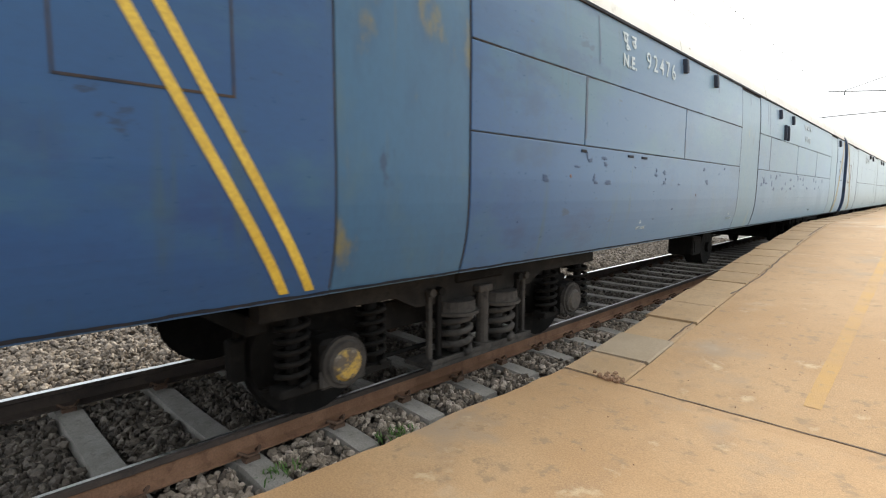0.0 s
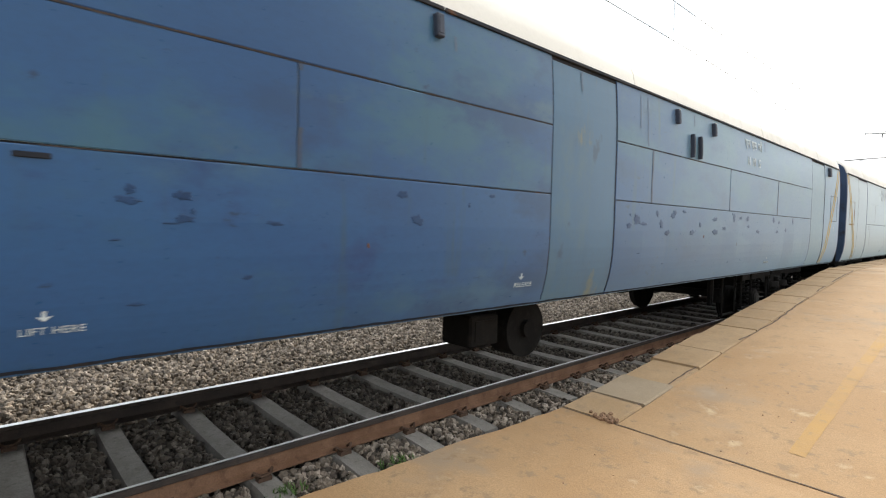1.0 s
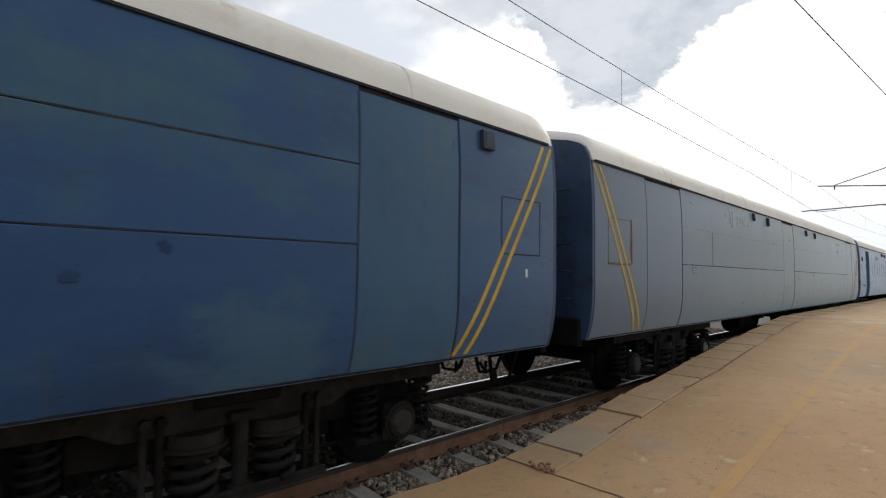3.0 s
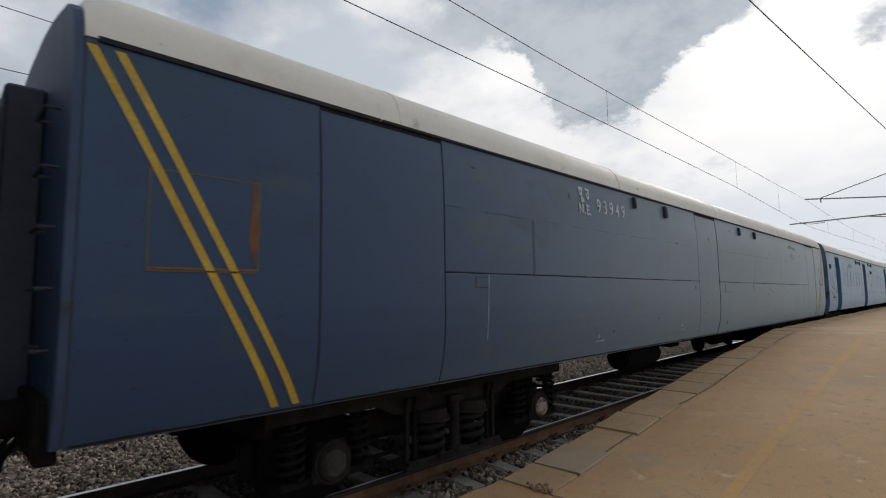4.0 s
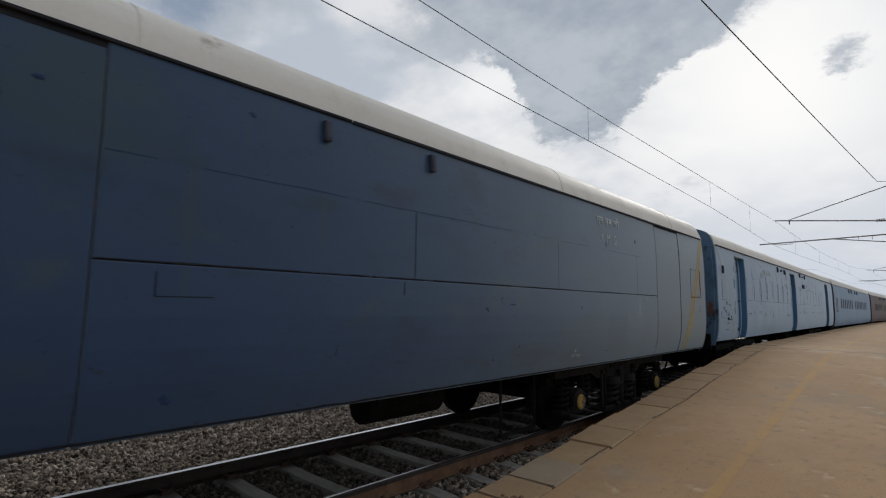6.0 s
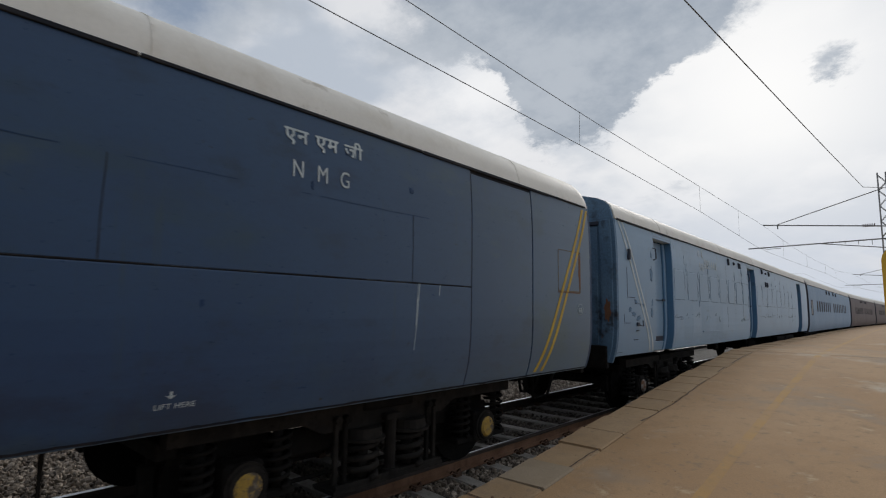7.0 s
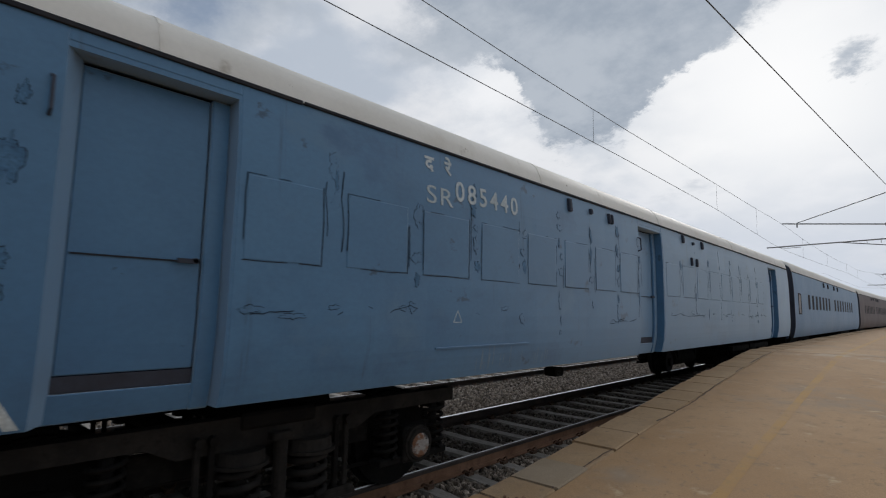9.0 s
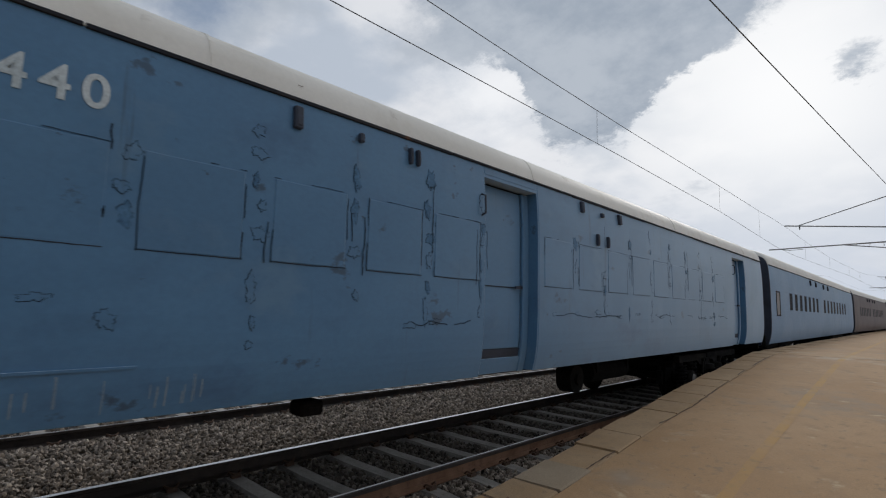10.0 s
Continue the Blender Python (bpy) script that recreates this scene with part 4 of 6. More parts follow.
def lamp_box(e, u, z, w=0.07, h=0.20, deep=0.05):
    bm = cube(HALF - 0.01, HALF + deep, u - w / 2, u + w / 2, z - h / 2, z + h / 2, bevel=0.008)
    box(bm, HALF + deep - 0.004, HALF + deep + 0.004, u - w * 0.3, u + w * 0.3, z - h * 0.35, z + h * 0.35)
    part("bracket", bm, M["end_dark"], e, "dark steel bracket below the gutter")


def stripes(e, pairs, material, label, width=0.055):
    for a, b in pairs:
        part("stripe", band(bmesh.new(), a, b, width), material, e, label)


def shell(name, y0, length, label, skin, group="coaches of the train"):
    e = thing(name, pose(TRACK_X, y0, 0), label, "railway coach", group)
    bm = bmesh.new()
    sweep(bm, [(HALF - 0.012 - inset(z), z) for z in (1.0, *CUTS, GUT)] + [(-(HALF - 0.012), GUT), (-(HALF - 0.012), 1.0)], [0.0, length])
    body_ob = part("body", bm, M["seam"], e, "dark steel body shell behind the sheets")
    part("far_side", cube(-HALF, -HALF + 0.012, 0.0, length, 1.0, GUT), skin, e)
    return e, body_ob


def blister(bm, u, z, w, h, r, n=40):
    """A ragged filler patch: an uneven blob a few millimetres proud."""
    rim, top_ring = [], []
    p1, p2, p3 = r.uniform(0, 6), r.uniform(0, 6), r.uniform(0, 6)
    for k in range(n):
        a = k * math.tau / n
        s = 0.8 + 0.16 * math.sin(2 * a + p1) + 0.14 * math.sin(5 * a + p2) + 0.10 * math.sin(11 * a + p3) + 0.07 * r.uniform(-1, 1)
        rim.append(bm.verts.new((HALF + 0.001, u + w * s * math.cos(a), z + h * s * math.sin(a))))
        d = s - (0.006 / w) * r.uniform(0.1, 1.5)
        top_ring.append(bm.verts.new((HALF + 0.003, u + w * d * math.cos(a), z + h * (s - 0.006 / h) * math.sin(a))))
    for k in range(n):
        q = (k + 1) % n
        bm.faces.new((rim[k], rim[q], top_ring[q], top_ring[k])).material_index = 1
    mid = bm.verts.new((HALF + 0.0035, u, z))
    for k in range(n):
        bm.faces.new((top_ring[k], top_ring[(k + 1) % n], mid))
    return bm


def ragged(e, a, b, at, wide, material, label="", upright=False, gap=-1.0, out=0.0022, sway=0.006):
    """A frayed seam from a to b, along the side at height `at`, or upright at `at` along; it breaks off where its own wear falls below gap."""
    n = max(3, int((b - a) / 0.045))
    runs = [[]]
    for i in range(n + 1):
        q = a + (b - a) * i / n
        f = noise.noise((q * 2.3, at * 7.1, 3.0)) + 0.5 * noise.noise((q * 9.0, at * 3.3, 8.0))
        c = at + sway * noise.noise((q * 3.7, at, 1.0)) + 0.4 * sway * noise.noise((q * 17.0, at, 4.0))
        lo, hi = c - wide * (0.35 + 0.45 * abs(noise.noise((q * 13, at, 6)))), c + wide * (0.35 + 0.45 * abs(noise.noise((q * 15, at, 2))))
        if f > gap:
            runs[-1].append((q, lo, hi))
        elif runs[-1]:
            runs.append([])
    for run in runs:
        if len(run) < 2:
            continue
        bm = bmesh.new()
        rows = [[bm.verts.new((HALF + out, v, q) if upright else (HALF + out, q, v)) for v in (lo, hi)] for q, lo, hi in run]
        for p0, p1 in zip(rows, rows[1:]):
            bm.faces.new((p0[0], p0[1], p1[1], p1[0]))
        part("weld_line", bm, material, e, label)


def chips(e, spots, r, material="chip"):
    """Flaked paint: small ragged scars, (u, z, half width, half height)."""
    for u, z, w, h in spots:
        part("paint_chip", blister(bmesh.new(), u, z, w, h, r, 22), [M[material], M[material]], e, "flaked paint scar")


BELT, UPPER = 2.0, 2.62


def bar(bm, u0, u1, z0, z1, out=0.006):
    return box(bm, HALF - 0.008, HALF + out, u0, u1, z0, z1)


def parcel_coach(y0, length, skin, label, spec):
    """A windowless parcel coach clad in welded sheets, with flush sliding doors."""
    e, body_ob = shell("parcel_coach", y0, length, label, skin)
    g = 0.005
    d1, d2, d3 = spec["doors"]

    def sheet(u0, u1, z0, z1, name="panel", bow=0.006, out=0.0):
        coat = skin
        if spec["kind"] == 1:
            coat = M["blue_door"] if name == "sliding_door" else M["blue_high"] if z0 > 1.9 else skin
        z0 = spec.get("foot", 1.0) if z0 == 1.0 else z0
        part(name, plate(bmesh.new(), u0 + g, u1 - g, z0 + (g if z0 > 1.05 else 0), z1 - (g if z1 < GUT - 0.05 else 0), -0.012, out, bow), coat, body_ob)

    sheet(0, d1[0], 1.0, GUT)
    sheet(d3[1], length, 1.0, GUT)
    for d in (d1, d2, d3):
        sheet(d[0], d[1], 1.0, GUT - 0.05, "sliding_door", 0.002, -0.004)
        for u in d if spec["kind"] == 1 else d[:1]:
            part("rust_line", bar(bmesh.new(), u - 0.013, u - 0.0055, 1.03, GUT - 0.06, 0.0012), M["seam_rust"], e, "rusty door seam")
    for (a, b), mids in (((d1[1], d2[0]), spec["mid"][0]), ((d2[1], d3[0]), spec["mid"][1])):
        sheet(a, b, 1.0, BELT, bow=0.007)
        cut = [a, *mids, b]
        if spec["kind"] == 2:
            sheet(a, b, BELT, GUT)
            ragged(e, a + 0.02, b - 0.4, UPPER, 0.006, M["chip"], gap=-0.1)
            ragged(e, a + 0.02, b - 0.02, BELT + 0.006, 0.007, M["seam"], gap=-0.25)
            for m in mids:
                ragged(e, BELT + 0.01, UPPER, m, 0.05 if a < 5 else 0.008, M["stain"] if a < 5 else M["seam"], upright=True)
            continue
        for u0, u1 in zip(cut, cut[1:]):
            sheet(u0, u1, BELT, UPPER)
        sheet(a, b, UPPER, GUT)
        ragged(e, a + 0.01, b - 0.01, UPPER, 0.011, M["seam_rust"], "rusty frayed seam between sheets", gap=-0.2)
        ragged(e, a + 0.01, b - 0.01, BELT, 0.006, M["seam_rust"], "rusty frayed seam between sheets", gap=-0.05)
        for m in mids:
            ragged(e, BELT + 0.01, UPPER, m + 0.01, 0.035, M["stain"], upright=True, gap=-0.3, sway=0.012)
        for k in range(9):
            u = a + 0.3 + (b - a - 0.6) * noise.cell((k * 3.3, a, 1.0))
            ragged(e, GUT - 0.12 - 0.5 * noise.cell((k, a, 4.0)), GUT - 0.06, u, 0.03, M["faded"], upright=True, gap=-0.3, sway=0.012)
    ragged(e, 0.03, length - 0.03, spec["foot"] + 0.018, 0.020, M["splash"], "splashed grime along the lower rim", gap=-3.0, out=0.0028, sway=0.006)
    # shuttered end windows
    for u0, u1, z0, z1, mat in spec["windows"]:
        bm = bmesh.new()
        for q in ((u0, u1, z0, z0 + 0.012), (u0, u1, z1 - 0.008, z1), (u0, u0 + 0.010, z0, z1), (u1 - 0.010, u1, z0, z1)):
            box(bm, HALF - 0.01, HALF + 0.003, q[0], q[1], q[2], q[3])
        part("window_frame", bm, M["ochre"] if spec["kind"] == 2 else M["seam_rust"], e, "grimy frame of a plated-over window")
        if mat == "rust":
            rr = random.Random(int(u0 * 10))
            part("rust_patch", blister(bmesh.new(), u1 - 0.03, (z0 + z1) / 2 + 0.02, 0.035, (z1 - z0) * 0.62, rr), [M["rust"], M["rust"]], e, "brown rust streak by the window")
            part("rust_patch", bar(bmesh.new(), u0, u1 - 0.02, z0 - 0.016, z0 - 0.004, 0.004), M["rust"], e, "brown rust streak by the window")
    stripes(e, spec["stripes"], spec.get("stripe_mat", M["yellow"]), "painted diagonal end stripe")
    for u, z, w, h in spec["brackets"]:
        lamp_box(e, u, z, w, h)
    roof_and_frame(e, length)
    end_wall(e, length, True, spec["kind"], M["end_navy"])
    end_wall(e, length, False, spec["kind"], M["end_navy"])
    return e


TRAIN = []

# first coach: faded blue
C1 = dict(kind=1, foot=0.985, doors=((1.69, 2.80), (9.38, 10.51), (18.55, 19.67)), mid=((4.38, 6.90), (11.32, 13.82, 16.18)),
          windows=((0.45, 1.14, 2.00, 2.62, "seam"), (20.27, 20.93, 1.99, 2.58, "seam")),
          stripes=(((0.215, 3.22), (1.40, 1.03)), ((0.36, 3.22), (1.555, 1.03)), ((21.02, 3.22), (19.68, 1.03)), ((21.17, 3.22), (19.84, 1.03))),
          brackets=((6.80, 3.12, 0.07, 0.17), (7.98, 3.12, 0.07, 0.17), (11.95, 3.10, 0.06, 0.18), (13.12, 3.10, 0.06, 0.18),
                    (12.38, 2.79, 0.035, 0.30), (12.62, 2.79, 0.035, 0.30), (20.05, 3.10, 0.17, 0.19)))
e = parcel_coach(0.0, 21.2, M["blue_one"], "faded blue parcel coach with yellow end stripes", C1)
lettering("lettering", "पू उ", 5.11, 5.42, 3.00, 3.17, M["white"], e, bold=0.006)
lettering("lettering", "N.E.", 5.11, 5.41, 2.83, 2.96, M["white"], e, bold=0.006)
lettering("number", "92476", 5.67, 6.49, 2.90, 3.08, M["white"], e, "white painted coach number", bold=0.001, spread=1.4)
lettering("lettering", "एन एम जी", 14.43, 15.25, 3.00, 3.20, M["white"], e, bold=0.004)
lettering("lettering", "N  M  G", 14.54, 15.15, 2.755, 2.89, M["white"], e)
arrow_mark(e, 5.72, 1.20, "LIFT HERE", 0.64)
arrow_mark(e, 9.01, 1.20, "RELEASE", 0.76)
arrow_mark(e, 15.78, 1.19, "LIFT HERE", 0.64)
for u, w in ((4.32, 0.09), (5.28, 0.13), (5.62, 0.13)):
    part("hasp", cube(HALF - 0.008, HALF + 0.012, u, u + w, 1.94, 1.965, bevel=0.003), M["seam"], e, "small steel hasp")
lettering("marking", "1", 20.66, 20.70, 1.76, 1.85, M["white"], e, "white stencilled number")
under_boxes(e, 21.2, (("equipment_box", 8.85, 9.24, 0.75, 1.15, 0.56, 0.86, "dark green equipment box under the floor"),
                      ("flywheel", 9.40, 10.08, 0.80, 1.08, 0.34, 0.94, "round dynamo pulley guard"),
                      ("step_frame", 14.6, 15.2, 0.9, 1.30, 0.30, 0.9, "bent steel step frame"),
                      ("step_frame", 15.5, 16.0, 0.9, 1.30, 0.34, 0.9, "bent steel step frame"),
                      ("hanger_post", 14.71, 14.79, 1.02, 1.10, 0.43, 0.93, "thick dark hanger post under the floor")))
rc = random.Random(21)
chips(e, [(rc.uniform(3.6, 9.0), rc.uniform(1.66, 1.97), rc.uniform(0.015, 0.07), rc.uniform(0.010, 0.045)) for k in range(20)], rc)
chips(e, [(rc.uniform(10.7, 17.6), rc.uniform(1.66, 1.96), rc.uniform(0.02, 0.11), rc.uniform(0.012, 0.06)) for k in range(26)], rc)
chips(e, [(rc.uniform(3.0, 17.6), rc.uniform(1.15, 1.75), rc.uniform(0.01, 0.05), rc.uniform(0.006, 0.015)) for k in range(12)], rc)
chips(e, [(4.15, 1.72, 0.018, 0.022), (7.4, 1.55, 0.012, 0.02), (12.9, 1.62, 0.02, 0.025), (14.2, 1.50, 0.012, 0.018)], rc, "rust")
SETS = [(bogie(e, 3.42, (M["axle_yellow"], M["old_cover"]), "dusty") + bogie(e, 17.85, (M["dusty"], M["dusty"])), 0)]
follow_side(e)
TRAIN.append((e, 0.0, 21.2))

# second coach: dull navy
C2 = dict(kind=2, foot=0.98, doors=((1.50, 2.80), (9.32, 10.42), (18.72, 19.90)), mid=((4.20,), (12.88, 15.39, 17.85)),
          windows=((0.34, 1.02, 1.96, 2.56, "rust"), (20.51, 21.13, 2.03, 2.58, "rust")),
          stripes=(((0.03, 3.22), (1.20, 1.03)), ((0.17, 3.22), (1.36, 1.03)), ((21.275, 3.22), (20.06, 1.03)), ((21.40, 3.22), (20.215, 1.03))),
          brackets=((6.80, 3.13, 0.05, 0.17), (7.93, 3.11, 0.09, 0.19), (11.90, 3.11, 0.06, 0.17), (13.08, 3.11, 0.06, 0.17)))
e = parcel_coach(22.1, 21.43, M["blue_two"], "dull navy parcel coach with yellow end stripes", C2)
lettering("lettering", "पू उ", 5.23, 5.50, 2.955, 3.155, M["white"], e, bold=0.007)
lettering("lettering", "N.E.", 5.22, 5.51, 2.80, 2.94, M["white"], e, bold=0.007)
lettering("number", "93949", 5.68, 6.48, 2.86, 3.05, M["white"], e, "white painted coach number", bold=0.001, spread=1.45)
lettering("lettering", "एन एम जी", 16.50, 17.24, 2.97, 3.14, M["white"], e, bold=0.004)
lettering("lettering", "N  M  G", 16.58, 17.10, 2.73, 2.86, M["white"], e)
arrow_mark(e, 5.64, 1.19, "LIFT HERE", 0.64)
arrow_mark(e, 8.45, 1.19, "RELEASE", 0.76)
arrow_mark(e, 15.85, 1.17, "LIFT HERE", 0.64)
writing("marking", "18", 21.06, 1.76, 0.09, M["white"], e, "white stencilled number in a frame")
bm = bmesh.new()
tube(bm, [(HALF + 0.002, 21.11 + 0.085 * math.cos(k * math.pi / 3), 1.80 + 0.075 * math.sin(k * math.pi / 3)) for k in range(7)], 0.004, 4)
part("mark_outline", bm, M["white"], e, "white painted six-sided outline")
bm = bmesh.new()
for a, b in (((3.42, 1.99), (3.395, 1.35)), ((17.95, 2.0), (17.90, 1.40)), ((17.93, 2.0), (17.91, 1.62)), ((18.23, 2.0), (18.22, 1.9))):
    band(bm, a, b, 0.005, 0.003)
part("chalk_line", bm, M["white"], e, "scraped white line in the paint")
bm = bmesh.new()
for u0, u1, z0, z1 in ((3.22, 3.41, 1.962, 1.967), (3.22, 3.226, 1.86, 1.965), (3.22, 3.41, 1.86, 1.866), (10.75, 10.757, 1.80, 1.95), (10.75, 11.1, 1.80, 1.806), (12.75, 12.757, 1.86, 1.97)):
    bar(bm, u0, u1, z0, z1, 0.003)
part("weld_line", bm, M["seam"], e, "grimy weld line")
under_boxes(e, 21.4, (("air_tank", 7.5, 8.75, 0.70, 1.10, 0.55, 0.93, "dark equipment box under the floor"),
                      ("equipment_box", 9.2, 9.6, 0.80, 1.10, 0.80, 0.93, "small dark bracket under the floor"),
                      ("air_tank", 13.2, 14.3, 0.3, 0.70, 0.52, 0.90, "round air tank under the floor"),
                      ("step_frame", 14.6, 15.3, 0.9, 1.30, 0.30, 0.9, "bent steel step frame")))
chips(e, [(rc.uniform(3.0, 18.4), rc.uniform(1.15, 3.1), rc.uniform(0.01, 0.05), rc.uniform(0.008, 0.05)) for k in range(22)], rc)
chips(e, [(rc.uniform(10.8, 18.4), rc.uniform(1.72, 1.97), rc.uniform(0.02, 0.06), rc.uniform(0.01, 0.03)) for k in range(5)], rc)
SETS.append((bogie(e, 3.30, (M["dusty"], M["rust_white"])) + bogie(e, 18.0, (M["axle_yellow"], M["axle_yellow"])), 1))
follow_side(e)
TRAIN.append((e, 22.1, 21.4))


# third coach: sky blue, with recessed doors and plated-over windows
def recess_door(e, body_ob, u0, u1, skin):
    deep = 0.16
    bm = bmesh.new()
    # jambs, head and sill of the recess
    flare = [bm.verts.new(c) for z in (1.085, 3.135) for c in ((HALF - 0.002, u0, z), (HALF - deep, u0 + 0.10, z), (HALF - deep, u0, z))]
    for f in ((0, 1, 4, 3), (1, 2, 5, 4), (2, 0, 3, 5), (0, 2, 1), (3, 4, 5)):
        bm.faces.new([flare[k] for k in f])
    for a, b, z0, z1 in ((u1 - 0.02, u1, 1.085, 3.17), (u0, u1, 3.135, 3.17)):
        box(bm, HALF - deep, HALF - 0.004, a, b, z0, z1)
    part("door_recess", bm, skin, e, "blue door recess")
    d = part("door", cube(HALF - deep - 0.03, HALF - deep, u0 + 0.103, u1 - 0.15, 1.34, 3.115, bevel=0.006), skin, e, "closed sky blue sheet-steel door")
    part("door_post", cube(HALF - deep - 0.01, HALF - deep + 0.035, u1 - 0.145, u1 - 0.022, 1.07, 3.125, bevel=0.010), skin, e)
    part("lock_rail", cube(HALF - deep, HALF - deep + 0.008, u0 + 0.12, u1 - 0.17, 2.010, 2.020), M["seam"], d)
    bm = bmesh.new()
    rod(bm, (HALF - deep, u1 - 0.20, 2.02), (HALF - deep + 0.06, u1 - 0.20, 2.02), 0.018, 8)
    box(bm, HALF - deep + 0.04, HALF - deep + 0.06, u1 - 0.31, u1 - 0.18, 2.00, 2.03)
    part("door_handle", bm, M["end_dark"], d, "dark steel door handle")
    part("kick_plate", cube(HALF - deep - 0.02, HALF - deep + 0.02, u0 + 0.02, u1 - 0.02, 1.075, 1.24, bevel=0.006), skin, e)
    part("sill_gap", cube(HALF - deep - 0.02, HALF - deep + 0.005, u0 + 0.02, u1 - 0.02, 1.245, 1.335), M["end_dark"], e)
    for u in (u0 - 0.06,):
        bm = bmesh.new()
        tube(bm, [(HALF, u, 2.72), (HALF + 0.05, u, 2.74), (HALF + 0.05, u, 2.92), (HALF, u, 2.94)], 0.011, 5)
        part("grab_handle", bm, M["end_dark"], e, "bent steel grab handle")


L3, FOOT3 = 21.3, 1.085
skin = M["blue_three"]
e = thing("parcel_coach", pose(TRACK_X, 44.5, 0), "sky blue parcel coach with recessed doors and white end stripes", "railway coach", "coaches of the train")
bm = bmesh.new()
sweep(bm, [(HALF - 0.30, FOOT3), (HALF - 0.30, GUT), (-(HALF - 0.012), GUT), (-(HALF - 0.012), FOOT3)], [0.0, L3])
body_ob = part("body", bm, M["seam"], e, "dark steel body shell behind the sheets")
part("far_side", cube(-HALF, -HALF + 0.011, 0.0, L3, FOOT3, GUT), skin, e)
DOORS3 = ((1.64, 2.62), (9.22, 10.22), (18.46, 19.50))
walls = [0.0] + [v for d in DOORS3 for v in d] + [L3]
for u0, u1 in zip(walls[::2], walls[1::2]):
    part("panel", plate(bmesh.new(), u0, u1, FOOT3, GUT, -0.30, 0.0, 0.012), skin, body_ob)
for u0, u1 in DOORS3:
    part("panel", plate(bmesh.new(), u0, u1, 3.17, GUT, -0.30, 0.0, 0), skin, body_ob)
    recess_door(e, body_ob, u0, u1, skin)
# plated-over windows: thin sheets welded on, with grimy weld lines
WINS = [(2.68, 3.28), (3.52, 4.16), (4.36, 4.99), (5.20, 5.86), (6.04, 6.65), (6.87, 7.48), (7.70, 8.30), (8.48, 9.12)]
WINS += [(10.34 + 0.83 * k, 10.34 + 0.83 * k + 0.62) for k in range(9)]
rng = random.Random(5)
for u0, u1 in WINS:
    part("window_plate", plate(bmesh.new(), u0, u1, 2.05, 2.63, -0.004, 0.004, 0.003), skin, e)
    ragged(e, u0 - 0.01, u1 + 0.01, 2.045, 0.007, M["seam"], "grimy weld line", gap=-0.6, out=0.006)
    ragged(e, u0 - 0.01, u1 + 0.01, 2.636, 0.006, M["filler_edge"], gap=0.0, out=0.006)
    for u in (u0 - 0.006, u1 + 0.006):
        ragged(e, 2.04, 2.64, u, 0.009, M["filler_edge"], upright=True, gap=-0.15, out=0.006, sway=0.012)


# columns of filler and flaked paint between the old windows
gaps = [(a[1] + b[0]) / 2 for a, b in zip(WINS, WINS[1:]) if b[0] - a[1] < 0.4] + [9.17]
for u in gaps:
    z = rng.uniform(1.45, 1.7)
    while z < 2.98:
        h = rng.uniform(0.03, 0.15)
        if rng.random() < 0.78:
            w = rng.uniform(0.03, 0.07)
            coat = rng.choice((skin, skin, M["filler"]))
            part("filler_patch", blister(bmesh.new(), u + rng.uniform(-0.04, 0.04), z + h, w, h, rng), [coat, M["filler_edge"]], e, "ragged patch of filler and flaked paint")
        z += 1.7 * h + rng.uniform(0.02, 0.14)
    for side in (-1, 1):
        if rng.random() < 0.7:
            a = rng.uniform(1.9, 2.3)
            ragged(e, a, a + rng.uniform(0.3, 0.8), u + side * rng.uniform(0.05, 0.09), 0.010, M["filler_edge"], upright=True, gap=-0.2, out=0.005, sway=0.025)
# rows of scars lower down, and pale scrapes by the foot
for u0, u1, z in ((2.75, 3.5, 1.70), (3.75, 4.35, 1.73), (5.6, 6.0, 1.72), (8.2, 9.0, 1.62), (10.6, 12.4, 1.72), (13.0, 15.5, 1.74), (15.9, 17.9, 1.72)):
    ragged(e, u0, u1, z, 0.009, M["filler_edge"], "line of flaked paint", gap=-0.12, out=0.004, sway=0.05)
    u = u0
    while u < u1:
        part("filler_patch", blister(bmesh.new(), u, z + rng.uniform(-0.03, 0.05), rng.uniform(0.05, 0.12), rng.uniform(0.02, 0.045), rng), [skin, M["filler_edge"]], e, "ragged patch of filler and flaked paint")
        u += rng.uniform(0.3, 0.6)
for k in range(22):
    u, z = rng.uniform(5.1, 6.6), rng.uniform(1.12, 1.2)
    ragged(e, z, z + rng.uniform(0.05, 0.2), u, rng.uniform(0.006, 0.016), M["scrape"], "pale scrape low on the side", upright=True, gap=-0.4, out=0.0035)
for u, z, w, h in ((1.44, 2.45, 0.07, 0.17), (1.47, 2.80, 0.035, 0.08), (1.42, 1.78, 0.06, 0.12), (1.45, 1.95, 0.05, 0.06), (3.40, 2.72, 0.02, 0.14)):
    part("filler_patch", blister(bmesh.new(), u, z, w, h, rng), [M["filler"], M["filler_edge"]], e, "ragged patch of filler and flaked paint")
for u, z in ((0.6, 1.75), (0.8, 1.68), (0.45, 1.82), (1.0, 1.9), (0.7, 1.95)):
    part("filler_patch", blister(bmesh.new(), u, z, rng.uniform(0.06, 0.14), rng.uniform(0.03, 0.07), rng), [M["filler"], M["filler_edge"]], e, "ragged patch of filler and flaked paint")
bm = bmesh.new()
